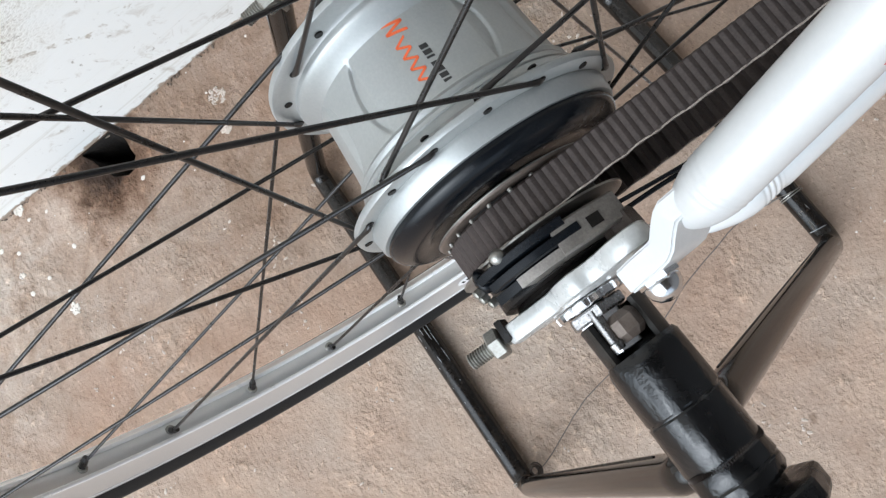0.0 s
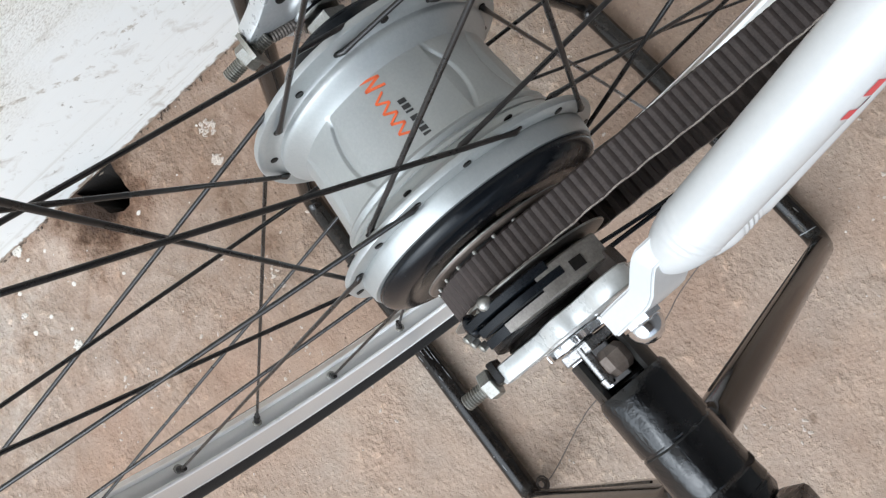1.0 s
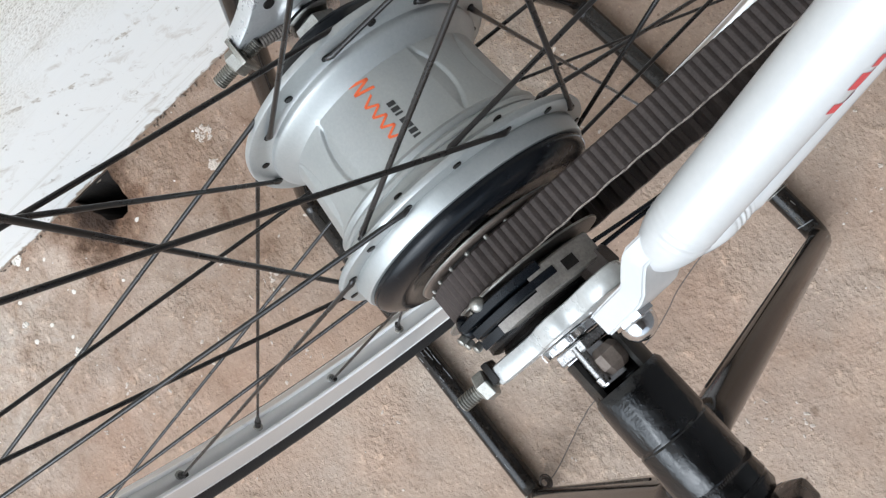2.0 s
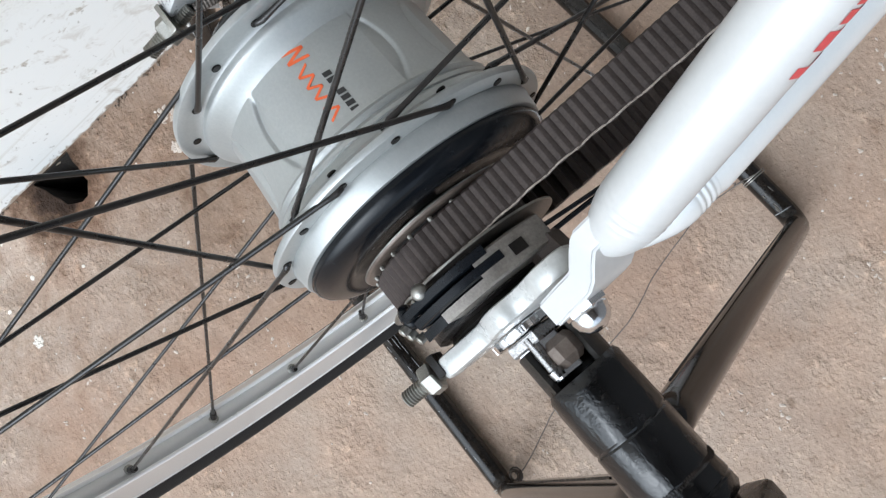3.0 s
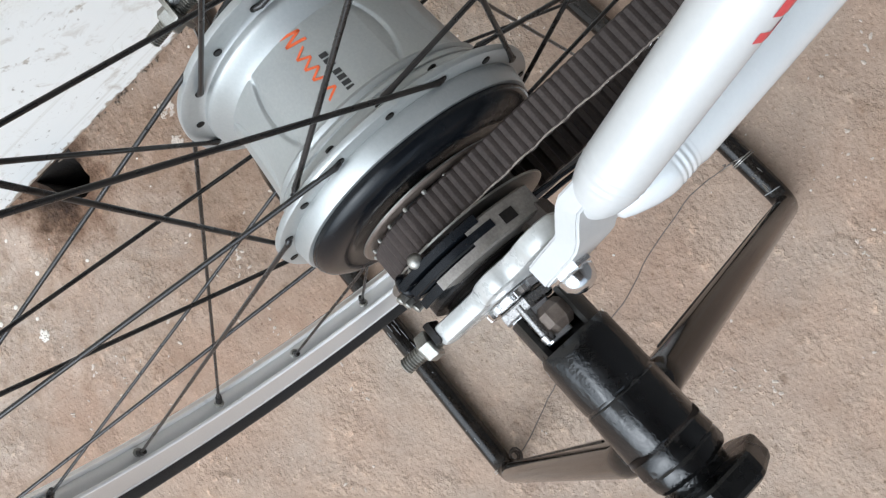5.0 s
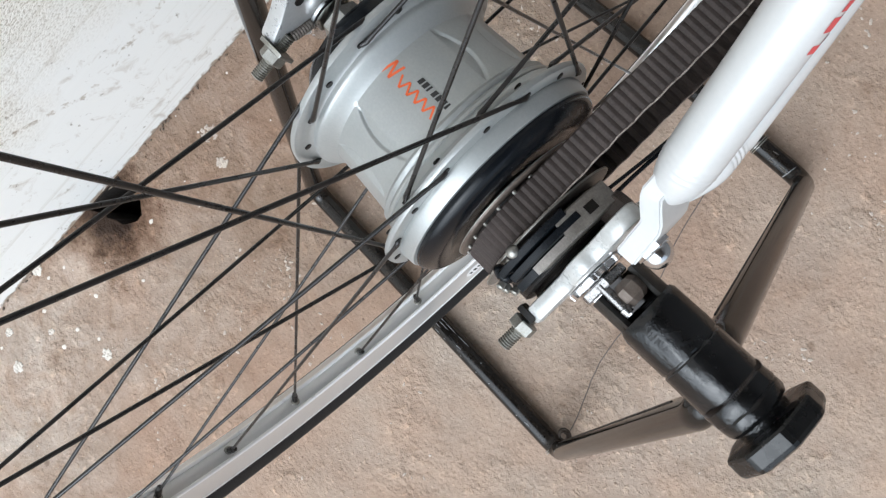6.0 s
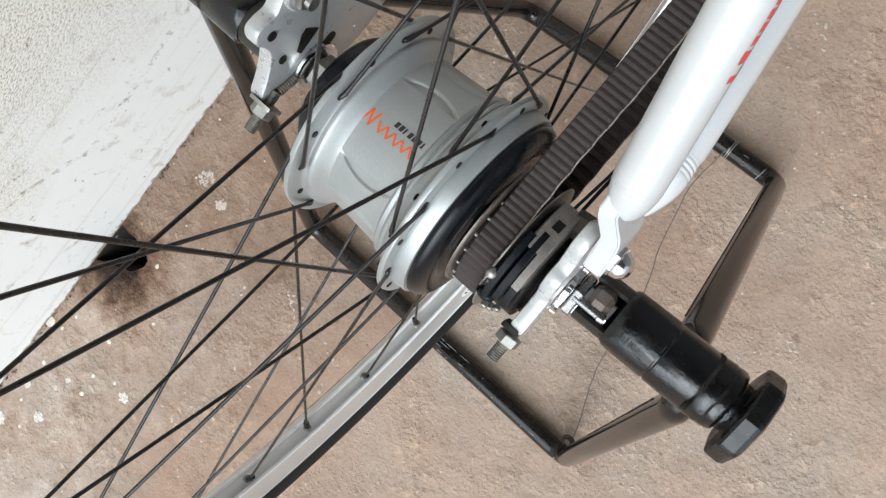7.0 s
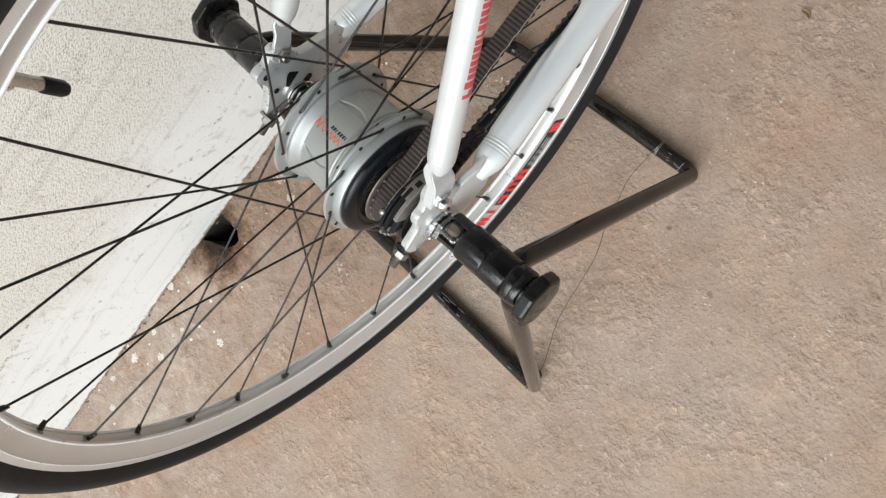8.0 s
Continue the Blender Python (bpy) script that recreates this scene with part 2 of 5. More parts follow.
def plaster():
    """White paint: trowelled smooth at the foot, stippled higher up."""
    m, t, b = nodes_of("white_wall_paint")
    co = t.nodes.new("ShaderNodeTexCoord")
    sep = t.nodes.new("ShaderNodeSeparateXYZ")
    t.links.new(co.outputs["Object"], sep.inputs[0])
    edge = node(t, "ShaderNodeTexNoise", Scale=9.0, Detail=5.0)
    stip = node(t, "ShaderNodeTexNoise", Scale=600.0, Detail=2.0, Roughness=0.5)
    slant = t.nodes.new("ShaderNodeMapping")
    slant.inputs["Rotation"].default_value = (radians(35), 0, 0)
    slant.inputs["Scale"].default_value = (1.0, 0.62, 1.1)
    fleck = node(t, "ShaderNodeTexNoise", Scale=120.0, Detail=5.0, Roughness=0.75)
    dirt = node(t, "ShaderNodeTexNoise", Scale=45.0, Detail=7.0, Roughness=0.7, Distortion=0.6)
    streak = node(t, "ShaderNodeTexNoise", Scale=14.0, Detail=6.0, Roughness=0.65)
    squash = t.nodes.new("ShaderNodeMapping")
    squash.inputs["Scale"].default_value = (1.0, 0.16, 7.0)
    t.links.new(co.outputs["Object"], squash.inputs["Vector"])
    t.links.new(squash.outputs[0], streak.inputs["Vector"])
    t.links.new(co.outputs["Object"], slant.inputs["Vector"])
    t.links.new(slant.outputs[0], stip.inputs["Vector"])
    for n in (edge, dirt, fleck):
        t.links.new(co.outputs["Object"], n.inputs["Vector"])
    add = t.nodes.new("ShaderNodeMath")
    add.operation = "MULTIPLY_ADD"
    add.inputs[1].default_value = 0.22
    t.links.new(edge.outputs["Fac"], add.inputs[0])
    t.links.new(sep.outputs["Z"], add.inputs[2])
    high = t.nodes.new("ShaderNodeMapRange")
    high.inputs["From Min"].default_value, high.inputs["From Max"].default_value = 0.235, 0.320
    t.links.new(add.outputs[0], high.inputs["Value"])
    r = t.nodes.new("ShaderNodeValToRGB")
    r.color_ramp.elements[0].position, r.color_ramp.elements[1].position = 0.27, 0.44
    r.color_ramp.elements[0].color, r.color_ramp.elements[1].color = (0.60, 0.56, 0.50, 1), (0.86, 0.858, 0.83, 1)
    t.links.new(dirt.outputs["Fac"], r.inputs["Fac"])
    r2 = t.nodes.new("ShaderNodeValToRGB")
    r2.color_ramp.elements[0].position, r2.color_ramp.elements[1].position = 0.34, 0.43
    r2.color_ramp.elements[0].color, r2.color_ramp.elements[1].color = (0.86, 0.845, 0.815, 1), (1, 1, 1, 1)
    t.links.new(streak.outputs["Fac"], r2.inputs["Fac"])
    mul = t.nodes.new("ShaderNodeMixRGB")
    mul.blend_type = "MULTIPLY"
    mul.inputs["Fac"].default_value = 0.8
    t.links.new(r.outputs[0], mul.inputs["Color1"])
    t.links.new(r2.outputs[0], mul.inputs["Color2"])
    def shade(source, low, high, colour, mask=None):
        """Multiplies in darker specks where a noise runs low."""
        f = t.nodes.new("ShaderNodeMapRange")
        f.inputs["From Min"].default_value, f.inputs["From Max"].default_value = high, low
        t.links.new(source, f.inputs["Value"])
        out = f.outputs[0]
        if mask is not None:
            k = t.nodes.new("ShaderNodeMath")
            k.operation = "MULTIPLY"
            t.links.new(out, k.inputs[0])
            t.links.new(mask, k.inputs[1])
            out = k.outputs[0]
        x = t.nodes.new("ShaderNodeMixRGB")
        x.blend_type = "MULTIPLY"
        t.links.new(out, x.inputs["Fac"])
        x.inputs["Color2"].default_value = colour
        return x

    warm = t.nodes.new("ShaderNodeMixRGB")
    warm.blend_type = "MULTIPLY"
    warm.inputs["Color2"].default_value = (0.965, 0.935, 0.885, 1)
    t.links.new(high.outputs[0], warm.inputs["Fac"])
    t.links.new(mul.outputs[0], warm.inputs["Color1"])
    pits = shade(stip.outputs["Fac"], 0.36, 0.49, (0.64, 0.60, 0.55, 1), high.outputs[0])
    t.links.new(warm.outputs[0], pits.inputs["Color1"])
    spots = shade(fleck.outputs["Fac"], 0.30, 0.37, (0.42, 0.38, 0.33, 1))
    t.links.new(pits.outputs[0], spots.inputs["Color1"])
    # flaking line where the smooth band at the foot ends
    level = t.nodes.new("ShaderNodeMath")
    level.operation = "MULTIPLY_ADD"
    level.inputs[1].default_value = -0.045
    t.links.new(edge.outputs["Fac"], level.inputs[0])
    rise = t.nodes.new("ShaderNodeMapRange")
    rise.inputs["From Min"].default_value, rise.inputs["From Max"].default_value = -0.195, -0.335
    rise.inputs["To Min"].default_value, rise.inputs["To Max"].default_value = 0.0, -0.072
    t.links.new(sep.outputs["Y"], rise.inputs["Value"])
    lower = t.nodes.new("ShaderNodeMath")
    t.links.new(sep.outputs["Z"], lower.inputs[0])
    t.links.new(rise.outputs[0], lower.inputs[1])
    t.links.new(lower.outputs[0], level.inputs[2])
    near = t.nodes.new("ShaderNodeMath")
    near.operation = "COMPARE"
    near.inputs[1].default_value, near.inputs[2].default_value = BAND_Z - 0.0225, 0.0028
    t.links.new(level.outputs[0], near.inputs[0])
    flaky = shade(fleck.outputs["Fac"], 0.40, 0.50, (0.62, 0.57, 0.51, 1), near.outputs[0])
    t.links.new(spots.outputs[0], flaky.inputs["Color1"])
    # ragged brown darkening along the very foot
    foot = t.nodes.new("ShaderNodeMath")
    foot.operation = "MULTIPLY_ADD"
    foot.inputs[1].default_value = -0.03
    t.links.new(dirt.outputs["Fac"], foot.inputs[0])
    t.links.new(sep.outputs["Z"], foot.inputs[2])
    foot_tint = shade(foot.outputs[0], -0.0145, -0.0115, (0.42, 0.34, 0.27, 1))
    t.links.new(flaky.outputs[0], foot_tint.inputs["Color1"])
    t.links.new(foot_tint.outputs[0], b.inputs["Base Color"])
    b.inputs["Roughness"].default_value = 0.62
    hi = t.nodes.new("ShaderNodeMath")
    hi.operation = "MULTIPLY"
    t.links.new(high.outputs[0], hi.inputs[0])
    t.links.new(stip.outputs["Fac"], hi.inputs[1])
    b1 = node(t, "ShaderNodeBump", Strength=0.35, Distance=0.003)
    b2 = node(t, "ShaderNodeBump", Strength=0.12, Distance=0.002)
    t.links.new(hi.outputs[0], b1.inputs["Height"])
    t.links.new(streak.outputs["Fac"], b2.inputs["Height"])
    t.links.new(b1.outputs[0], b2.inputs["Normal"])
    t.links.new(b2.outputs[0], b.inputs["Normal"])
    return m


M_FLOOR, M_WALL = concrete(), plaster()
M_HUB = surface("satin_aluminium", (0.36, 0.375, 0.37), (0.43, 0.44, 0.43), rough=0.42, metal=0.50, scale=25, fine=900, bump=0.05, spread=0.06)
M_CAPRUBBER = surface("satin_black_cap", (0.003, 0.003, 0.003), (0.009, 0.009, 0.009), gleam=0.35, rough=0.27, scale=120, fine=800, bump=0.15, spread=0.1)
M_RIM = surface("machined_rim_aluminium", (0.68, 0.68, 0.675), (0.75, 0.75, 0.74), rough=0.30, metal=0.65, scale=18, fine=1400, bump=0.03, spread=0.03)
M_GLINT_BADGE = surface("near_white_glint_and_badge", (0.86, 0.86, 0.86), (0.92, 0.92, 0.91), rough=0.32, metal=0.05, scale=60, fine=900, bump=0.0)
M_CHROME = surface("chrome_plate", (0.62, 0.62, 0.63), (0.76, 0.76, 0.76), rough=0.13, metal=1.0, scale=200, fine=1500, bump=0.05, spread=0.07)
M_PLATED = surface("worn_chrome", (0.16, 0.155, 0.15), (0.38, 0.37, 0.36), rough=0.28, metal=1.0, scale=260, fine=1500, bump=0.15, spread=0.1)
M_ZINC = surface("zinc_plated_steel", (0.24, 0.23, 0.205), (0.41, 0.405, 0.375), rough=0.40, metal=0.9, scale=220, fine=1500, bump=0.15)
M_PAINT = surface("white_frame_enamel", (0.53, 0.535, 0.53), (0.57, 0.572, 0.566), rough=0.33, metal=0.15, scale=15, fine=500, bump=0.0, spread=0.02, coat=0.3)
# the frame's pearl enamel once more, lightened for the sky it reflects
M_PAINT_SKY = surface("sky_toned_pearl_enamel", (0.80, 0.83, 0.84), (0.85, 0.875, 0.88), rough=0.22, metal=0.25, scale=12, fine=700, bump=0.0, spread=0.02, coat=0.4)
M_DROP = surface("worn_white_dropout_paint", (0.42, 0.425, 0.41), (0.54, 0.545, 0.53), rough=0.28, metal=0.15, scale=90, fine=700, bump=0.05, coat=0.4)
M_SILVER = surface("silver_dropout_paint", (0.50, 0.51, 0.515), (0.60, 0.61, 0.61), rough=0.32, metal=0.5, scale=120, fine=900, bump=0.12, coat=0.2)
M_CAP = surface("black_plastic", (0.0035, 0.0044, 0.0060), (0.006, 0.0074, 0.0096), gleam=0.26, rough=0.22, scale=90, fine=900, bump=0.04)
M_BELT = surface("dusty_belt_rubber", (0.034, 0.027, 0.024), (0.066, 0.053, 0.048), gleam=0.2, rough=0.7, scale=160, fine=1200, bump=0.3)
M_PALE_TAN = surface("pale_tan", (0.16, 0.13, 0.11), (0.42, 0.37, 0.32), rough=0.8, scale=300, fine=1200, bump=0.2)
# grease on steel parts, and the shade of holes and slots
M_GREASE_SHADE = surface("grease_and_hole_shade", (0.003, 0.003, 0.003), (0.016, 0.013, 0.011), gleam=0.2, rough=0.45, metal=0.0, scale=300, fine=1500, bump=0.3, spread=0.2)
M_PLATE = surface("dirty_grey_steel", (0.15, 0.135, 0.12), (0.27, 0.25, 0.225), rough=0.48, metal=0.55, scale=170, fine=1100, bump=0.15)
M_CLAMP = surface("brown_steel_and_reflection", (0.10, 0.078, 0.064), (0.17, 0.138, 0.115), rough=0.38, metal=0.4, scale=200, fine=900, bump=0.1)
M_RUST = surface("rusty_nut_steel", (0.042, 0.031, 0.025), (0.075, 0.058, 0.048), rough=0.42, metal=0.3, scale=400, fine=1800, bump=0.3)
M_SPOKE = surface("black_spoke_steel", (0.006, 0.006, 0.006), (0.020, 0.016, 0.014), gleam=0.45, rough=0.28, metal=0.0, scale=60, fine=900, bump=0.05, spread=0.12)
M_TYRE = surface("black_tyre_rubber", (0.009, 0.009, 0.010), (0.020, 0.020, 0.020), gleam=0.25, rough=0.62, scale=70, fine=800, bump=0.25)
M_RUBBER = surface("glossy_black_sleeve", (0.002, 0.0022, 0.0024), (0.007, 0.007, 0.0074), gleam=0.5, rough=0.19, scale=75, fine=170, bump=0.42, spread=0.15, patch=0.7, depth=0.0010)
M_PEGSTEEL = surface("worn_black_steel", (0.006, 0.006, 0.005), (0.026, 0.023, 0.02), rough=0.42, metal=0.2, scale=220, fine=1200, bump=0.25, spread=0.15)
M_STAND = surface("glossy_black_stand_paint", (0.004, 0.0036, 0.0034), (0.020, 0.016, 0.013), gleam=0.4, rough=0.09, scale=90, fine=500, bump=0.05, spread=0.06)
M_WORN_GLINT = surface("worn_paint_and_glint", (0.20, 0.21, 0.22), (0.42, 0.43, 0.44), rough=0.5, scale=300, fine=1200, bump=0.2)
M_RED = surface("red_vinyl", (0.60, 0.030, 0.030), (0.70, 0.05, 0.04), rough=0.4, scale=200, fine=900, bump=0.03)
M_CRIMSON = surface("crimson_vinyl", (0.48, 0.045, 0.05), (0.58, 0.075, 0.08), rough=0.4, scale=300, fine=900, bump=0.03)
M_ORANGE = surface("orange_print", (0.72, 0.12, 0.03), (0.80, 0.15, 0.045), rough=0.4, scale=200, fine=900, bump=0.0)
M_INK = surface("black_print", (0.015, 0.015, 0.015), (0.03, 0.03, 0.03), rough=0.4, scale=200, fine=900, bump=0.0)
M_WIRE = surface("dull_wire", (0.09, 0.077, 0.066), (0.20, 0.175, 0.155), rough=0.55, metal=0.3, scale=400, fine=1200, bump=0.1)
M_FLECK = surface("dried_white_paint", (0.56, 0.51, 0.45), (0.78, 0.73, 0.66), rough=0.8, scale=150, fine=900, bump=0.3)
M_CRUMB = surface("dark_dirt", (0.06, 0.043, 0.032), (0.24, 0.185, 0.145), rough=0.9, scale=90, fine=500, bump=0.3)
M_CHIP = surface("pale_mortar", (0.34, 0.275, 0.22), (0.66, 0.58, 0.50), rough=0.9, scale=40, fine=600, bump=0.3)
M_PIT = surface("near_black_earth", (0.006, 0.005, 0.004), (0.03, 0.022, 0.016), rough=0.95, scale=120, fine=500, bump=0.4, depth=0.002)
M_LIGHT_BLOCK = surface("grey_light_block", (0.12, 0.12, 0.125), (0.17, 0.17, 0.175), rough=0.7, scale=8, fine=90, bump=0.1)
M_VALVE = surface("brass_valve", (0.42, 0.40, 0.36), (0.56, 0.54, 0.50), rough=0.3, metal=0.9, scale=200, fine=1500, bump=0.05)

# ---- mesh helpers ----
HUB_Z = 0.3644


def finish(bm, name, material, smooth=40):
    me = bpy.data.meshes.new(name)
    bmesh.ops.recalc_face_normals(bm, faces=bm.faces)
    for f in bm.faces:
        f.smooth = smooth > 0
    if smooth:
        for e in bm.edges:
            if len(e.link_faces) == 2 and e.calc_face_angle(0) > radians(smooth):
                e.smooth = False
    bm.to_mesh(me)
    bm.free()
    me.materials.append(material)
    return me


def part(name, bm, material, parent, label="", smooth=40):
    ob = new(name, finish(bm, name, material, smooth))
    ob.parent = parent
    return tagged(ob, label)


def thing(name, label, category, group="", kind="", at=(0, 0, 0)):
    ob = new(name)
    ob.location = at
    ob.empty_display_size = 0.05
    return tagged(ob, label, category, group, kind)


def lathe(bm, profile, seg=64, a0=0.0, a1=360.0, centre=(0, 0, HUB_Z), closed=True, bend=None):
    """Turns a profile of (x, radius) about the axle; angles from straight ahead towards straight up."""
    full = abs(a1 - a0) >= 359.9
    n = seg if full else seg + 1
    rings = []
    for i in range(n):
        a = radians(a0 + (a1 - a0) * i / seg)
        ring = []
        for x, r in profile:
            rr = bend(x, r, a) if bend else r
            ring.append(bm.verts.new((centre[0] + x, centre[1] + rr * math.cos(a), centre[2] + rr * math.sin(a))))
        rings.append(ring)
    m = len(profile)
    for i in range(seg):
        p, q = rings[i], rings[(i + 1) % n]
        for j in range(m if closed else m - 1):
            k = (j + 1) % m
            bm.faces.new((p[j], p[k], q[k], q[j]))
    if not full and closed:
        bm.faces.new(rings[0])
        bm.faces.new(rings[-1])
    return bm


def solid(profile, **k):
    """A turned solid: the profile runs along the axle, the ends close on it."""
    full = [(profile[0][0], 0.0004)] + list(profile) + [(profile[-1][0], 0.0004)]
    return lathe(bmesh.new(), full, **k)


def sweep(bm, points, radius, seg=12, caps=True):
    """A round bar along points; radius is a number or one for each point."""
    pts = [Vector(p) for p in points]
    radii = radius if isinstance(radius, (list, tuple)) else [radius] * len(pts)
    side = None
    rings = []
    for i, p in enumerate(pts):
        d = (pts[min(i + 1, len(pts) - 1)] - pts[max(i - 1, 0)]).normalized()
        if side is None:
            side = d.orthogonal().normalized()
        side = (side - d * side.dot(d)).normalized()
        up = d.cross(side)
        rings.append([bm.verts.new(p + radii[i] * (math.cos(u) * side + math.sin(u) * up)) for u in (2 * math.pi * j / seg for j in range(seg))])
    for a, b in zip(rings, rings[1:]):
        for j in range(seg):
            bm.faces.new((a[j], a[(j + 1) % seg], b[(j + 1) % seg], b[j]))
    if caps:
        bm.faces.new(rings[0])
        bm.faces.new(rings[-1])
    return bm


def rounded(points, radius, steps=6):
    """Corner points with every inner corner rounded off."""
    pts = [Vector(p) for p in points]
    out = [pts[0]]
    for a, b, c in zip(pts, pts[1:], pts[2:]):
        u, v = (a - b), (c - b)
        k = min(radius, u.length * 0.45, v.length * 0.45)
        p, q = b + u.normalized() * k, b + v.normalized() * k
        for i in range(steps + 1):
            s = i / steps
            out.append(p * (1 - s) ** 2 + b * 2 * s * (1 - s) + q * s ** 2)
    return out + [pts[-1]]


def plate(outline, x0, x1, bevel=0.0012, soft=False):
    """A flat plate across the axle, cut to an outline of (y, z); soft ones have flowing edges."""
    bm = bmesh.new()
    if soft:
        flow, n = [], len(outline)
        for i in range(n):
            p0, p1, p2, p3 = (Vector(outline[(i + k) % n]) for k in (-1, 0, 1, 2))
            for t in (0.0, 0.25, 0.5, 0.75):
                flow.append(0.5 * (2 * p1 + (p2 - p0) * t + (2 * p0 - 5 * p1 + 4 * p2 - p3) * t * t + (3 * p1 - p0 - 3 * p2 + p3) * t ** 3))
        outline = flow
    vs = [bm.verts.new((x0, y, z)) for y, z in outline]
    f = bm.faces.new(vs)
    r = bmesh.ops.extrude_face_region(bm, geom=[f])
    bmesh.ops.translate(bm, verts=[v for v in r["geom"] if isinstance(v, bmesh.types.BMVert)], vec=(x1 - x0, 0, 0))
    if bevel:
        edges = [e for e in bm.edges if abs(e.verts[0].co.x - e.verts[1].co.x) < 1e-6]
        bmesh.ops.bevel(bm, geom=edges, offset=bevel, segments=2, affect="EDGES", profile=0.5)
    return bm


def prism(centre, axis, across, length, sides=6, chamfer=0.0006, turn=0.0):
    """A nut or bolt head: a chamfered prism about an axis."""
    bm = bmesh.new()
    d = Vector(axis).normalized()
    q = d.to_track_quat("Z", "Y").to_matrix().to_4x4()
    rings = []
    for z, r in ((-length / 2, across - chamfer), (-length / 2 + chamfer, across), (length / 2 - chamfer, across), (length / 2, across - chamfer)):
        rings.append([bm.verts.new(Vector(centre) + (q @ Vector((r * math.cos(a), r * math.sin(a), z)))) for a in (radians(turn) + 2 * math.pi * i / sides for i in range(sides))])
    for a, b in zip(rings, rings[1:]):
        for j in range(sides):
            bm.faces.new((a[j], a[(j + 1) % sides], b[(j + 1) % sides], b[j]))
    bm.faces.new(rings[0])
    bm.faces.new(rings[-1])
    return bm


def ball(centre, radius, squash=(1, 1, 1), seg=14):
    bm = bmesh.new()
    bmesh.ops.create_uvsphere(bm, u_segments=seg, v_segments=seg // 2 + 2, radius=radius, matrix=Matrix.Translation(centre) @ Matrix.Diagonal((*squash, 1)))
    return bm


def thread(start, end, radius, pitch=0.0010, seg=12):
    """A threaded rod: ridges along a bar."""
    a, b = Vector(start), Vector(end)
    n = max(4, int((b - a).length / pitch * 2))
    pts = [a.lerp(b, i / n) for i in range(n + 1)]
    return sweep(bmesh.new(), pts, [radius * (1.0 if i % 2 else 0.86) for i in range(n + 1)], seg)


def on_hub(x, r, deg):
    a = radians(deg)
    return Vector((x, r * math.cos(a), HUB_Z + r * math.sin(a)))


# ---- setting: floor and wall ----
WALL_X = -0.305
HOLE = [(-0.3038, -0.2690), (-0.2935, -0.2702), (-0.2850, -0.2690), (-0.2765, -0.2697), (-0.2700, -0.2688), (-0.2660, -0.2722), (-0.2600, -0.2765), (-0.2592, -0.2840), (-0.2628, -0.2905), (-0.2672, -0.2968), (-0.2760, -0.2992), (-0.2830, -0.3035),
        (-0.2915, -0.3060), (-0.3035, -0.3130), (-0.3040, -0.300), (-0.3040, -0.284)]


def build_floor():
    """One sheet to the horizon with a broken drain hole at the foot of the wall."""
    bm = bmesh.new()
    cx, cy = -0.285, -0.29
    ring = [bm.verts.new((x, y, 0)) for x, y in HOLE]
    loops = [ring]
    for k, reach in enumerate((0.06, 0.25, 1.0, 6.0, 60.0, 900.0)):
        nxt = []
        for x, y in HOLE:
            a = math.atan2(y - cy, x - cx)
            nxt.append(bm.verts.new((cx + reach * math.cos(a), cy + reach * math.sin(a), 0)))
        loops.append(nxt)
    n = len(HOLE)
    for a, b in zip(loops, loops[1:]):
        for j in range(n):
            bm.faces.new((a[j], a[(j + 1) % n], b[(j + 1) % n], b[j]))
    for f in bm.faces:
        f.normal_update()
        if f.normal.z < 0:
            f.normal_flip()
    me = bpy.data.meshes.new("floor")
    bm.to_mesh(me)
    bm.free()
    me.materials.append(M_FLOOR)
    return tagged(new("floor", me), "rough brown concrete floor, worn and spattered", "floor", kind="structure")


floor = build_floor()


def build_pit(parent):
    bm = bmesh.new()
    # one near-black colour lines the whole inside of the hole
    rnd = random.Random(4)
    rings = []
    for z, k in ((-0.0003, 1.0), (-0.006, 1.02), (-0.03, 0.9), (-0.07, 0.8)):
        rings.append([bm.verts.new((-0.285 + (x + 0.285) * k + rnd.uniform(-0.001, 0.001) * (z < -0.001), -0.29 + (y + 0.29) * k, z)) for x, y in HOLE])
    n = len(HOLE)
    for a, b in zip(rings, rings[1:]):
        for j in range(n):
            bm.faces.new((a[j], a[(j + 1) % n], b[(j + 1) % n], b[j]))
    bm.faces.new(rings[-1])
    part("drain_hole", bm, M_PIT, parent, "near-black drain hole broken into the floor", smooth=0)


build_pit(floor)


def build_wall():
    bm = bmesh.new()
    bmesh.ops.create_cube(bm, size=1.0, matrix=Matrix.Translation((WALL_X - 0.1, 0, 1.24)) @ Matrix.Diagonal((0.2, 9.0, 2.56, 1)))
    bmesh.ops.bevel(bm, geom=[e for e in bm.edges], offset=0.004, segments=2, affect="EDGES")
    ob = new("wall_west", finish(bm, "wall_west", M_WALL))
    return tagged(ob, "white painted wall, smooth at its foot and stippled above", "wall", kind="structure")


build_wall()


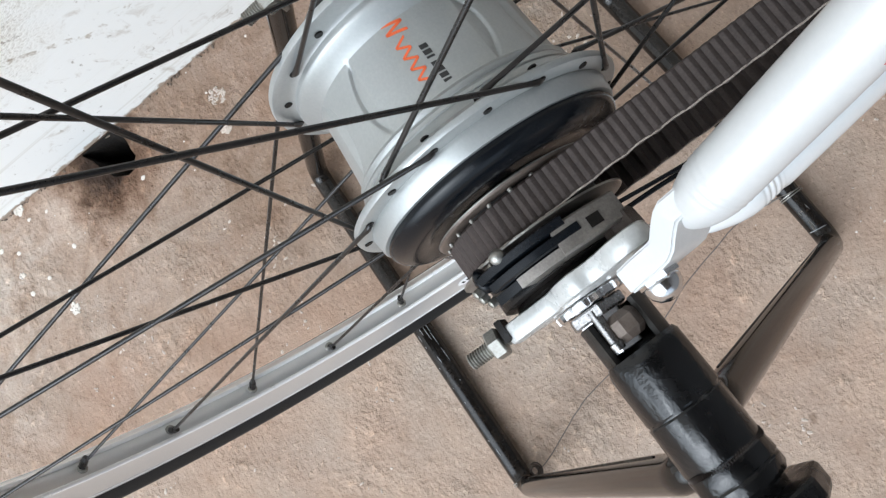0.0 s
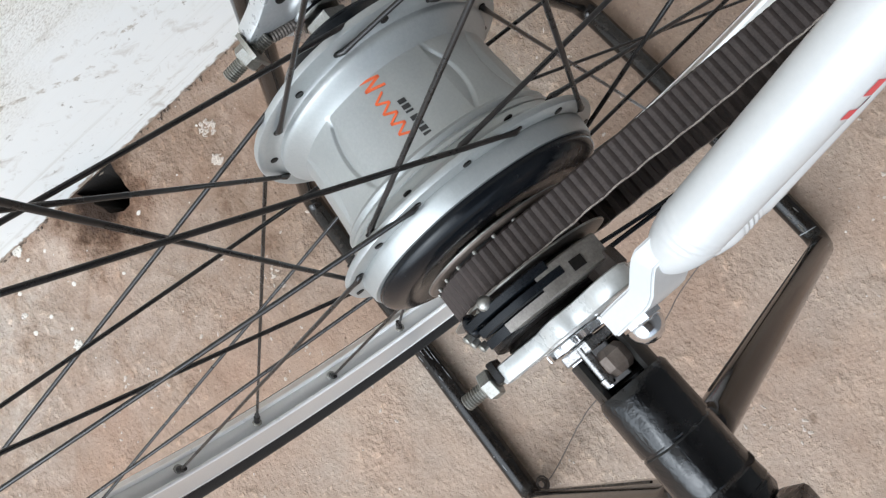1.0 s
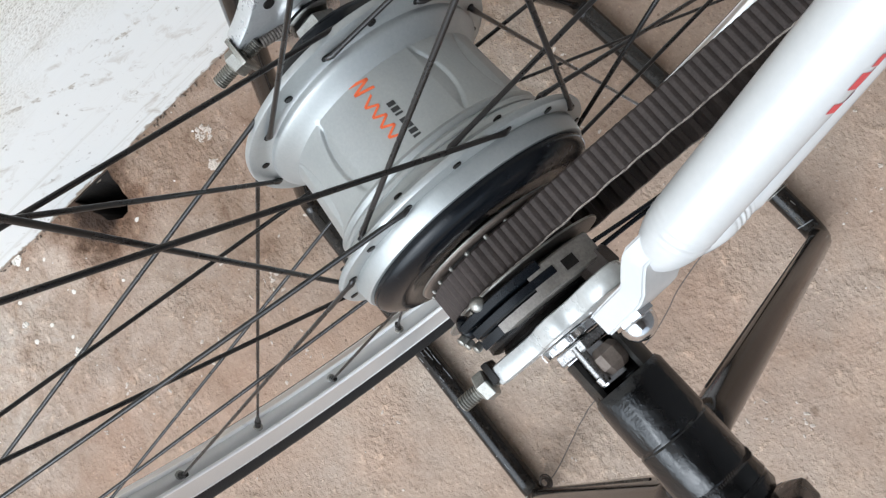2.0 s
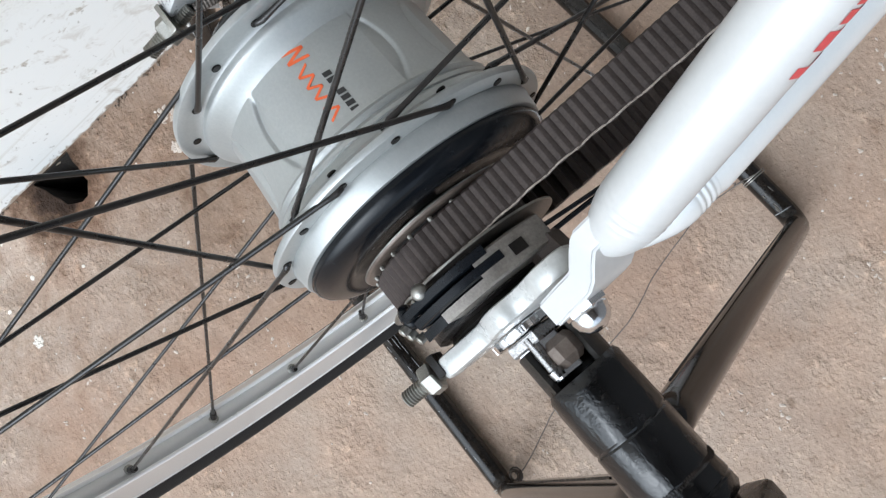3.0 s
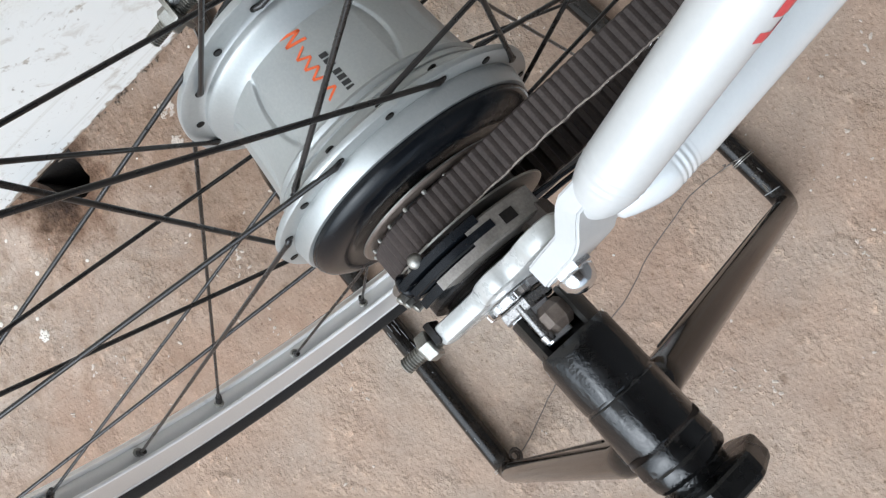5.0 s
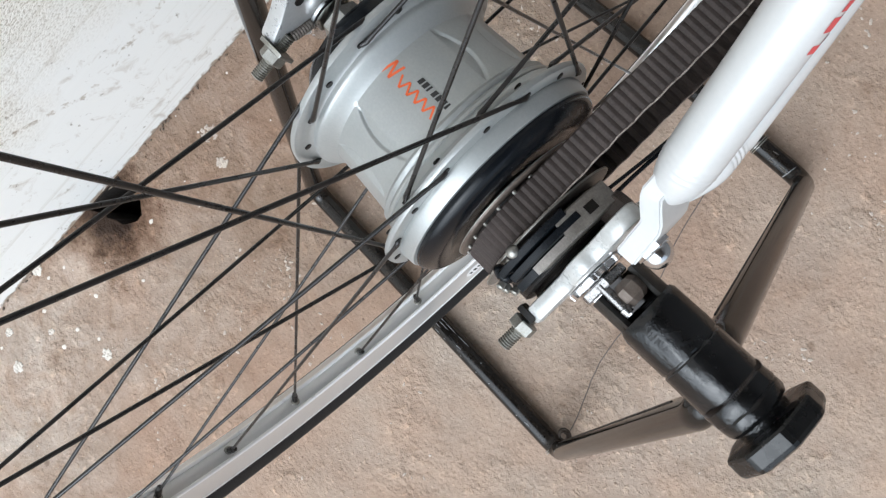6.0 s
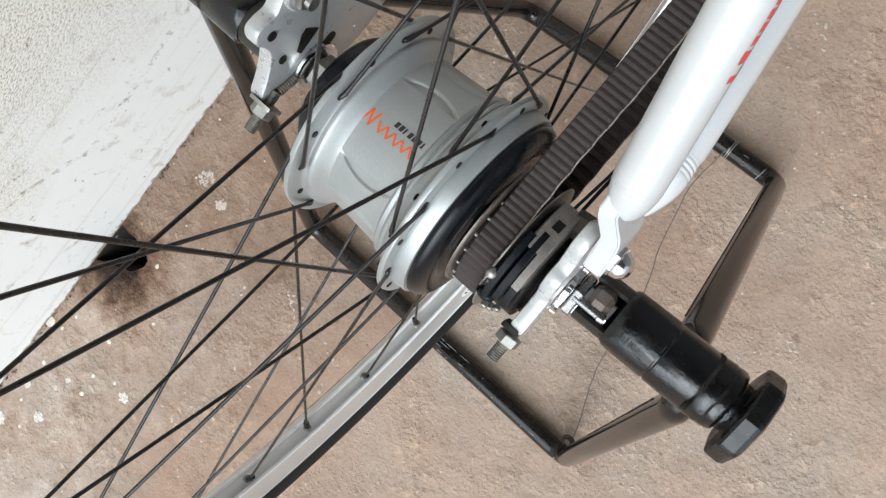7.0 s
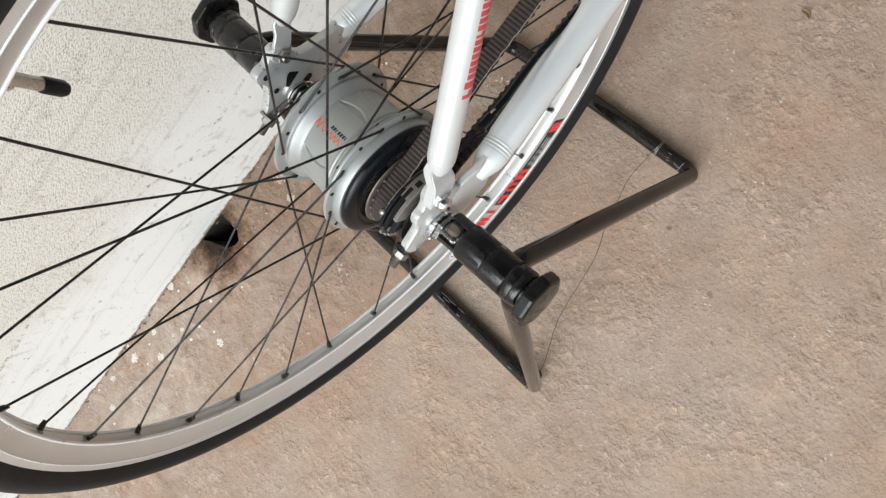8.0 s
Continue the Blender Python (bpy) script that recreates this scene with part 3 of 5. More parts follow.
def build_light_blocks():
    """An unseen roof and wall, added to block sky light; open behind the bicycle."""
    bm = bmesh.new()
    bmesh.ops.create_cube(bm, size=1.0, matrix=Matrix.Translation((1.3, 2.1, 2.46)) @ Matrix.Diagonal((3.2, 5.0, 0.12, 1)))
    ob = new("ceiling", finish(bm, "ceiling", M_LIGHT_BLOCK, 0))
    tagged(ob, "unseen grey ceiling added to block sky light over the bicycle", "ceiling", kind="structure")
    bm = bmesh.new()
    bmesh.ops.create_cube(bm, size=1.0, matrix=Matrix.Translation((1.3, 1.30, 1.20)) @ Matrix.Diagonal((3.2, 0.2, 2.396, 1)))
    ob = new("light_block_north", finish(bm, "light_block_north", M_LIGHT_BLOCK, 0))
    tagged(ob, "unseen grey wall added to block light ahead of the bicycle", "wall", kind="structure")


build_light_blocks()


def build_flecks():
    """Drops of dried paint and grit on the floor."""
    bm = bmesh.new()
    rnd = random.Random(11)
    spots = [(-0.1925, -0.392, 0.0055), (-0.2295, -0.4212, 0.003), (-0.250, -0.4715, 0.006), (-0.282, -0.5034, 0.0068),
             (-0.281, -0.456, 0.0045), (-0.302, -0.393, 0.006), (-0.264, -0.579, 0.005), (-0.29, -0.55, 0.004), (-0.240, -0.363, 0.003), (-0.281, -0.428, 0.003), (-0.249, -0.4216, 0.0035),
             (-0.231, -0.399, 0.0022), (-0.260, -0.494, 0.002), (-0.302, -0.500, 0.0028), (-0.276, -0.4725, 0.002), (-0.215, -0.317, 0.002)]
    for _ in range(45):
        y = rnd.uniform(-0.75, 0.05)
        spots.append((rnd.uniform(WALL_X + 0.004, WALL_X + 0.16 - 0.1 * rnd.random()), y, rnd.choice((0.0008, 0.001, 0.0014, 0.002, 0.0024))))
    for _ in range(45):
        spots.append((rnd.uniform(-0.25, 0.6), rnd.uniform(-0.6, 0.6), rnd.choice((0.0006, 0.0008, 0.0011))))
    spots = [p for p in spots if math.hypot(p[0] + 0.281, p[1] + 0.289) > 0.036]
    for x, y, r in spots:
        n = 18 if r > 0.003 else 7
        base, top = [], []
        for i in range(n):
            a = 2 * math.pi * i / n
            k = r * rnd.uniform(0.62, 1.1)
            base.append(bm.verts.new((x + k * math.cos(a), y + k * math.sin(a), 0.0003)))
            top.append(bm.verts.new((x + 0.7 * k * math.cos(a), y + 0.7 * k * math.sin(a), 0.0005)))
        for j in range(n):
            bm.faces.new((base[j], base[(j + 1) % n], top[(j + 1) % n], top[j]))
        bm.faces.new(top)
        for _ in range(16 if r > 0.003 else 0):
            a, k, h = rnd.uniform(0, 6.28), r * 0.95 * math.sqrt(rnd.random()), r * rnd.uniform(0.16, 0.30)
            bmesh.ops.create_icosphere(bm, subdivisions=1, radius=1.0, matrix=Matrix.Translation((x + k * math.cos(a), y + k * math.sin(a), 0.0003)) @ Matrix.Diagonal((h, h * rnd.uniform(0.7, 1.2), 0.0009, 1)))
    ob = new("paint_drops", finish(bm, "paint_drops", M_FLECK, 0))
    tagged(ob, "dried drops of white paint scattered on the concrete", "paint drops", kind="stuff")


build_flecks()


def build_crumbs():
    """Dirt and crumbs of plaster caught along the foot of the wall."""
    bm = bmesh.new()
    rnd = random.Random(31)
    for _ in range(260):
        y = rnd.uniform(-0.85, 0.25)
        if -0.325 < y < -0.26:
            continue
        r = rnd.choice((0.0005, 0.0007, 0.0009, 0.0012, 0.0017))
        x = WALL_X + 0.4 * r + abs(rnd.gauss(0, 0.0016))
        m = Matrix.Translation((x, y, r * 0.35)) @ Euler((rnd.uniform(0, 6), rnd.uniform(0, 6), rnd.uniform(0, 6))).to_matrix().to_4x4() @ Matrix.Diagonal((r * rnd.uniform(0.7, 1.2), r * rnd.uniform(0.8, 2.0), r * 0.6, 1))
        bmesh.ops.create_icosphere(bm, subdivisions=1, radius=1.0, matrix=m)
    ob = new("dirt_crumbs", finish(bm, "dirt_crumbs", M_CRUMB, 0))
    tagged(ob, "dark crumbs of dirt along the foot of the wall", "dirt", kind="stuff")


build_crumbs()


def build_chips():
    """Flakes and nubs where the skin of the floor has broken up, in loose clusters."""
    bm = bmesh.new()
    rnd = random.Random(57)

    def nub(x, y, r):
        m = Matrix.Translation((x, y, 0.0001)) @ Euler((0, 0, rnd.uniform(0, 6.3))).to_matrix().to_4x4() @ Matrix.Diagonal((r * rnd.uniform(0.8, 1.7), r * rnd.uniform(0.5, 0.9), r * rnd.uniform(0.25, 0.5), 1))
        got = bmesh.ops.create_icosphere(bm, subdivisions=1, radius=1.0, matrix=m)
        for v in got["verts"]:
            v.co.x += rnd.uniform(-0.25, 0.25) * r
            v.co.y += rnd.uniform(-0.25, 0.25) * r

    # two crumbled lumps of mortar
    for cx, cy, wide in ((-0.264, -0.1775, 0.0078), (-0.2354, -0.1864, 0.0050)):
        for _ in range(46):
            a, k = rnd.uniform(0, 6.3), wide * math.sqrt(rnd.random())
            nub(cx + k * math.cos(a), cy + k * math.sin(a), rnd.uniform(0.0009, 0.0021))
    for _ in range(110):
        cx, cy = rnd.uniform(-0.24, 0.75), rnd.uniform(-0.55, 0.55)
        wide, lean = rnd.uniform(0.006, 0.022), rnd.uniform(0.3, 1.0)
        for _ in range(rnd.randint(4, 16)):
            nub(cx + rnd.gauss(0, wide), cy + rnd.gauss(0, wide * lean), rnd.choice((0.0006, 0.0008, 0.0010, 0.0013, 0.0018)))
    for _ in range(420):
        nub(rnd.uniform(-0.26, 0.75), rnd.uniform(-0.6, 0.6), rnd.choice((0.0005, 0.0007, 0.0009, 0.0012)))
    ob = new("floor_chips", finish(bm, "floor_chips", M_CHIP, 0))
    tagged(ob, "pale broken chips of mortar on the concrete floor", "chips", kind="stuff")


build_chips()

# ---- bicycle ----
TILT = 0.37  # the axle dips a little towards the driven side
bike = thing("bicycle", "white belt-drive bicycle with grey hub gear, propped on a stand", "bicycle")

bike.matrix_basis = pose(0, 0, HUB_Z, 0, TILT, 0) @ pose(0, 0, -HUB_Z)

# rim, tyre, valve
RIM = [(-0.0044, 0.2839), (-0.0030, 0.2835), (0.0, 0.2832), (0.0030, 0.2835), (0.0044, 0.2839), (0.0047, 0.2834), (0.0052, 0.2832), (0.0057, 0.2835), (0.0058, 0.2848), (0.0112, 0.2962), (0.0121, 0.2976), (0.0118, 0.2984), (0.0118, 0.3045),
       (0.0112, 0.3052), (0.0096, 0.3045), (0.0094, 0.2985), (-0.0094, 0.2985), (-0.0096, 0.3045), (-0.0112, 0.3052), (-0.0118, 0.3045), (-0.0118, 0.2984), (-0.0121, 0.2976), (-0.0112, 0.2962), (-0.0058, 0.2848), (-0.0057, 0.2835), (-0.0052, 0.2832), (-0.0047, 0.2834)]
rim = part("rim", lathe(bmesh.new(), RIM, seg=160), M_RIM, bike, "machined aluminium rim", smooth=25)
for side in (1, -1):
    # near-white beads paint in the highlights along the rim's edges
    bead = [(side * (0.0054 + 0.0013 * math.cos(u)), 0.2834 + 0.0013 * math.sin(u)) for u in (2 * math.pi * i / 8 for i in range(8))]
    part("rim_glint", lathe(bmesh.new(), bead, seg=160), M_GLINT_BADGE, rim, "near-white bead painted as the rim edge's highlight", smooth=60)
    bead = [(side * (0.0119 + 0.0006 * math.cos(u)), 0.2978 + 0.0006 * math.sin(u)) for u in (2 * math.pi * i / 8 for i in range(8))]
    part("rim_glint", lathe(bmesh.new(), bead, seg=160), M_GLINT_BADGE, rim, "thin near-white bead painted as a highlight beside the tyre", smooth=60)
TYRE = [(-0.0094, 0.2995), (-0.0128, 0.3060), (-0.0158, 0.3120), (-0.0163, 0.3160), (-0.0150, 0.3215), (-0.0110, 0.3262), (-0.0055, 0.3288), (0.0, 0.3295),
        (0.0055, 0.3288), (0.0110, 0.3262), (0.0150, 0.3215), (0.0163, 0.3160), (0.0158, 0.3120), (0.0128, 0.3060), (0.0094, 0.2995)]
tyre = part("tyre", lathe(bmesh.new(), TYRE, seg=160), M_TYRE, bike, "black rubber tyre", smooth=60)
valve = part("valve", sweep(bmesh.new(), [on_hub(0, r, 93.6) for r in (0.2845, 0.279, 0.2788, 0.262)], [0.0058, 0.0056, 0.0032, 0.0032], 14), M_VALVE, bike, "metal valve stem")
part("valve_cap", sweep(bmesh.new(), [on_hub(0, r, 93.6) for r in (0.2635, 0.262, 0.2528, 0.2500, 0.2495)], [0.0036, 0.0040, 0.0040, 0.0030, 0.0012], 12), M_CAP, valve, "black plastic cap")


def rim_marks():
    """Red and black block marks on the flank of the rim, not readable."""
    def mark(a, w, r0, r1, lift, material, label, skew=0.5):
        bm = bmesh.new()
        rows = []
        n = max(3, int(w))
        for i in range(n + 1):
            u = a + w * i / n
            rows.append([bm.verts.new(on_hub(0.0058 + (r - 0.2848) * 0.474 + lift, r, u + k * skew)) for r, k in ((r0, 0.0), (0.5 * (r0 + r1), 0.5), (r1, 1.0))])
        for p, q in zip(rows, rows[1:]):
            for j in range(2):
                bm.faces.new((p[j], p[j + 1], q[j + 1], q[j]))
        part("rim_mark", bm, material, rim, label, smooth=0)

    for a, w, strokes in ((262.2, 2.0, ((0.0, 0.8, 0), (1.2, 0.8, 0), (0.7, 0.6, 1))), (264.9, 1.5, ((0.0, 0.5, 2), (0.5, 0.7, 0), (1.2, 0.4, 2))), (268.0, 2.3, ((0.0, 2.3, 1), (1.5, 0.8, 0))),
                          (271.2, 2.2, ((0.0, 0.7, 0), (0.7, 1.5, 3), (1.5, 0.7, 0))), (274.2, 2.6, ((0.0, 1.0, 0), (1.0, 0.7, 1), (1.7, 0.9, 0)))):
        if a > 267:
            mark(a - 0.3, w + 1.3, 0.2880, 0.2952, 0.0003, M_INK, "black shadow strip", 1.0)
        for da, dw, kind in strokes:
            r0, r1 = ((0.2866, 0.2944), (0.2890, 0.2922), (0.2925, 0.2944), (0.2866, 0.2892))[kind]
            mark(a + da, dw, r0, r1, 0.0006, M_RED, "red block mark", 1.0)
    mark(277.6, 8.6, 0.2878, 0.2950, 0.0003, M_INK, "black strip")
    for a, w in ((278.2, 0.9), (279.5, 1.1), (281.1, 0.9), (282.4, 2.6)):
        for r in (0.2896, 0.2918, 0.2936):
            mark(a, w, r, r + 0.0008, 0.0006, M_PAINT, "thin white line")
    mark(285.6, 3.4, 0.2872, 0.2952, 0.0003, M_INK, "black strip", 1.0)
    mark(286.1, 2.2, 0.2876, 0.2946, 0.0006, M_RED, "red block mark", 1.0)
    # pale oval badge
    bm = bmesh.new()
    ring = [bm.verts.new(on_hub(0.0058 + (r - 0.2848) * 0.474 + 0.0003, r, a)) for r, a in ((0.2916 + 0.0028 * math.sin(u), 255.0 + 1.5 * math.cos(u)) for u in (2 * math.pi * i / 24 for i in range(24)))]
    bm.faces.new(ring)
    part("rim_badge", bm, M_GLINT_BADGE, rim, "pale oval badge", smooth=0)
    for a, w in ((254.0, 0.35), (254.7, 0.5), (255.5, 0.3)):
        mark(a, w, 0.2907, 0.2926, 0.0006, M_INK, "dark printed bar", 0.3)


rim_marks()


def build_spokes():
    """Two flanges of sixteen, crossing; each spoke hooks through a hole drawn as dark discs."""
    for side, x, ring, faces, base in ((-1, -0.0288, 0.0463, (-0.03075, -0.02665), 20.8), (1, 0.0249, 0.0492, (0.0224, 0.0272), 9.2)):
        for k in range(16):
            hole = base + 22.5 * k
            end = base - (0.3 if side < 0 else 0.0) + 22.5 * k + (67.4 if k % 2 == 0 else -67.4)
            # even ones leave on the outer face of their flange, odd ones on the inner
            out = side * (1 if k % 2 == 0 else -1)
            xs = x + out * 0.0029
            tip = on_hub(side * 0.0016, 0.2800, end)
            start = on_hub(xs, ring, hole)
            way = (tip - start).normalized()
            pts = [on_hub(x - out * 0.0012, ring, hole), on_hub(x + out * 0.0014, ring, hole), on_hub(x + out * 0.0024, ring, hole) + way * 0.0006, start + way * 0.0022, start + way * 0.007]
            bm = sweep(bmesh.new(), pts + [start.lerp(tip, 0.5), tip], [0.00115] * 4 + [0.00088, 0.00085, 0.00088], 8)
            head = on_hub(x - out * 0.0014, ring, hole)
            bmesh.ops.create_uvsphere(bm, u_segments=8, v_segments=6, radius=0.0014, matrix=Matrix.Translation(head) @ Matrix.Diagonal((0.4, 1, 1, 1)))
            spoke = part("spoke", bm, M_SPOKE, bike, smooth=60)
            # flat dark discs stand in for the shade inside the holes
            for face in faces:
                part("spoke_hole_shade", prism(on_hub(face, ring, hole), (1, 0, 0), 0.0015, 0.0006, 12, 0.0001), M_GREASE_SHADE, spoke)
            nip = on_hub(0, 0.2840, end)
            d = (tip - nip).normalized()
            part("nipple", sweep(bmesh.new(), [nip, nip + d * 0.006, nip + d * 0.0062, nip + d * 0.0085], [0.0021, 0.0020, 0.0017, 0.0014], 8), M_SPOKE, spoke)
            part("nipple_seat", sweep(bmesh.new(), [nip + d * 0.0001, nip + d * 0.0012, nip + d * 0.0016], [0.0031, 0.0029, 0.0023], 10), M_ZINC, spoke)


build_spokes()

# hub shell with its lens-shaped flutes
SHELL = [(-0.0306, 0.0488), (-0.0309, 0.0506), (-0.0303, 0.0516), (-0.0290, 0.0519), (-0.0279, 0.0516), (-0.0274, 0.0508), (-0.0271, 0.0490), (-0.0268, 0.0462), (-0.0264, 0.0448), (-0.0256, 0.0441), (-0.0248, 0.0441), (-0.0240, 0.0443), (-0.0232, 0.0441), (-0.0224, 0.0435),
         (-0.0210, 0.0421), (-0.0197, 0.0408), (-0.0184, 0.0396), (-0.0174, 0.0388), (-0.0150, 0.0388), (-0.0090, 0.0391),
         (0.0060, 0.0402), (0.0090, 0.0405), (0.0116, 0.0409), (0.0124, 0.0419), (0.0130, 0.0424), (0.0142, 0.0422), (0.0147, 0.0418), (0.0152, 0.0423), (0.0160, 0.0431), (0.0172, 0.0432), (0.0177, 0.0428), (0.0182, 0.0434), (0.0192, 0.0443),
         (0.0206, 0.0448), (0.0218, 0.0462), (0.0228, 0.0490), (0.0236, 0.0514), (0.0244, 0.0524), (0.0256, 0.0526), (0.0265, 0.0522), (0.0269, 0.0512), (0.0271, 0.0490), (0.0273, 0.0470), (0.0280, 0.0473), (0.0290, 0.0471),
         (0.0330, 0.0467), (0.0338, 0.0462), (0.0340, 0.0440), (0.0340, 0.0300), (-0.0306, 0.0300)]


def finer(profile, step):
    """The same profile with more points along its long straight stretches."""
    out = []
    for (x0, r0), (x1, r1) in zip(profile, profile[1:]):
        n = max(1, int(abs(x1 - x0) / step)) if r0 < 0.0425 and r1 < 0.0425 and r0 > 0.035 else 1
        out += [(x0 + (x1 - x0) * i / n, r0 + (r1 - r0) * i / n) for i in range(n)]
    return out + [profile[-1]]


def flute(x, r, a):
    """Crescent hollows either side of the printed panel: a soft inner edge, a crisp curved outer one."""
    if not -0.0175 < x < 0.0118:
        return r
    s = (x + 0.0028) / 0.0146
    width = 7.5 * max(0.0, 1 - s * s)
    u = abs(((math.degrees(a) - 84.0 + 45.0) % 90.0) - 45.0) - 28.0
    if width < 0.4 or u <= 0 or u >= width + 1.8:
        return r
    k = u / width if u < width else 0.5 + 0.5 * math.cos(math.pi * (u - width) / 1.8)
    return r - 0.0011 * min(1.0, width / 3.0) * k


shell = part("hub_shell", lathe(bmesh.new(), finer(SHELL, 0.0006), seg=720, bend=flute), M_HUB, bike, "satin grey aluminium hub-gear shell", smooth=38)
part("dust_cap", lathe(bmesh.new(), [(0.0340, 0.0200), (0.0340, 0.0449), (0.0350, 0.0455), (0.0366, 0.0453), (0.0384, 0.0441), (0.0398, 0.0420), (0.0406, 0.0392), (0.0408, 0.0352), (0.0402, 0.0322), (0.0394, 0.0308), (0.0394, 0.0200)], seg=96), M_CAP, bike, "black plastic dust cap", smooth=50)
part("brake_boss", lathe(bmesh.new(), [(-0.0306, 0.010), (-0.0306, 0.0308), (-0.0330, 0.0318), (-0.0440, 0.0308), (-0.0474, 0.0282), (-0.0485, 0.0240), (-0.0485, 0.010)], seg=64), M_CAP, bike, "black round boss on the hub's closed side", smooth=50)


def hub_print():
    """Slanted bars of orange and black in place of the maker's marks."""
    def bar(x0, x1, d0, d1, slant, r, material, label):
        bm = bmesh.new()
        rows = []
        for i in range(5):
            d = d0 + (d1 - d0) * i / 4
            sh = slant * i / 4
            rows.append([bm.verts.new(on_hub(x + sh, r + 0.00018 + (x + sh + 0.015) * 0.066, d)) for x in (x0, x1)])
        for p, q in zip(rows, rows[1:]):
            bm.faces.new((p[0], p[1], q[1], q[0]))
        part("print_mark", bm, material, shell, label, smooth=0)

    # one tall zigzag and a lower one beside it
    for i in range(3):
        bar(-0.0182 + 0.0018 * i, -0.0172 + 0.0018 * i, 90.5 if i % 2 == 0 else 80.5, 80.5 if i % 2 == 0 else 90.5, 0.0018, 0.0388, M_ORANGE, "orange printed stroke")
    for i in range(9):
        x = -0.0112 + 0.0021 * i
        bar(x, x + 0.0009, 90.2 if i % 2 else 84.0, 84.0 if i % 2 else 90.2, 0.0021, 0.0388, M_ORANGE, "orange printed stroke")
    for i in range(7):
        x = -0.0052 + i * 0.0023
        bar(x, x + (0.0017 if i != 2 else 0.0008), 81.5, 77.8, 0.0004, 0.0388, M_INK, "black printed bar")


hub_print()

# sprocket, belt and the gear's shifting joint
PULLEY_R = 0.0242
sprocket = part("sprocket", lathe(bmesh.new(), [(0.0430, 0.0120), (0.0430, PULLEY_R), (0.0584, PULLEY_R), (0.0584, 0.0120)], seg=72), M_GREASE_SHADE, bike, "dark greasy belt sprocket")
part("inner_ring", lathe(bmesh.new(), [(0.0425, 0.0180), (0.0425, 0.0302), (0.0428, 0.0307), (0.0434, 0.0305), (0.0437, 0.0300), (0.0437, 0.0180)], seg=120), M_CLAMP, sprocket, "thin brown steel ring", smooth=50)
part("ring_lip", lathe(bmesh.new(), [(0.0424, 0.0303), (0.0424, 0.0308), (0.0428, 0.0308), (0.0428, 0.0303)], seg=120), M_ZINC, sprocket, "thin bright lip of the ring", smooth=50)
part("outer_ring", lathe(bmesh.new(), [(0.0582, 0.0160), (0.0582, 0.0308), (0.0587, 0.0313), (0.0592, 0.0308), (0.0592, 0.0160)], seg=96), M_PLATE, sprocket, "thin dirty steel ring", smooth=50)
part("ring_lip", lathe(bmesh.new(), [(0.0584, 0.0309), (0.0584, 0.0315), (0.0590, 0.0315), (0.0590, 0.0309)], seg=120), M_ZINC, sprocket, "thin bright lip of the ring", smooth=50)
for i in range(22):
    part("tooth_end", prism(on_hub(0.0451, 0.0281, 360 / 22 * i + 4), (1, 0, 0), 0.0008, 0.0015, 8, 0.0003), M_ZINC, sprocket)


def belt_path():
    """Points and outward directions round both ends of the loop, every 0.7 mm."""
    c0, r0 = Vector((0, HUB_Z)), PULLEY_R + 0.0012
    c1, r1 = Vector((0.47, HUB_Z - 0.014)), 0.0560
    d = c1 - c0
    base = math.atan2(d.y, d.x)
    lean = math.acos((r0 - r1) / d.length)
    out = []
    step = 0.00075

    def arc(c, r, a, b):
        n = max(2, int(abs(b - a) * r / step))
        for i in range(n):
            u = a + (b - a) * i / n
            w = Vector((math.cos(u), math.sin(u)))
            out.append((c + w * r, w))

    def line(p, q, w):
        n = int((q - p).length / step)
        for i in range(n):
            out.append((p.lerp(q, i / n), w))

    hi, lo = base + lean, base - lean
    wh, wl = Vector((math.cos(hi), math.sin(hi))), Vector((math.cos(lo), math.sin(lo)))
    arc(c0, r0, lo + 2 * math.pi, hi)
    line(c0 + wh * r0, c1 + wh * r1, wh)
    arc(c1, r1, hi, lo)
    line(c1 + wl * r1, c0 + wl * r0, wl)
    return out


def build_belt():
    path = belt_path()
    bm = bmesh.new()
    rows = []
    for i, (p, w) in enumerate(path):
        o = (0.0023, 0.0028, 0.0030, 0.0028)[i % 4]
        inner = -0.0014 if (i // 4) % 2 else 0.0009
        edge = 0.00015 * math.sin(i * 0.39) + 0.00025 * math.sin(i * 0.07)
        q, u, v = p + w * o, p + w * inner, p + w * (o - 0.0008)
        rows.append([bm.verts.new((x, c.x, c.y)) for x, c in ((0.0452, u), (0.0452, v), (0.0459, q), (0.0568, q), (0.0576 + edge, v), (0.0576 + edge, u))])
    n = len(rows)
    for i in range(n):
        p, q = rows[i], rows[(i + 1) % n]
        for j in range(6):
            bm.faces.new((p[j], p[(j + 1) % 6], q[(j + 1) % 6], q[j]))
    belt = part("drive_belt", bm, M_BELT, bike, "dusty dark toothed drive belt", smooth=20)
    edge_line = []
    for i, (p, w) in enumerate(path[:-1:2]):
        c = p + w * (0.0021 + 0.0002 * math.sin(i * 0.9))
        edge_line.append((0.0576 + 0.00015 * math.sin(i * 0.78) + 0.00025 * math.sin(i * 0.14), c.x, c.y))
    part("belt_edge_line", sweep(bmesh.new(), edge_line, 0.00032, 5), M_PALE_TAN, belt, "thin pale line along the edge", smooth=60)


build_belt()
joint = part("shift_joint", lathe(bmesh.new(), [(0.0604, 0.0100), (0.0604, 0.0235), (0.0616, 0.0250), (0.0730, 0.0250), (0.0738, 0.0235), (0.0738, 0.0100)], seg=64), M_GREASE_SHADE, bike, "greasy black gear-shifting joint")
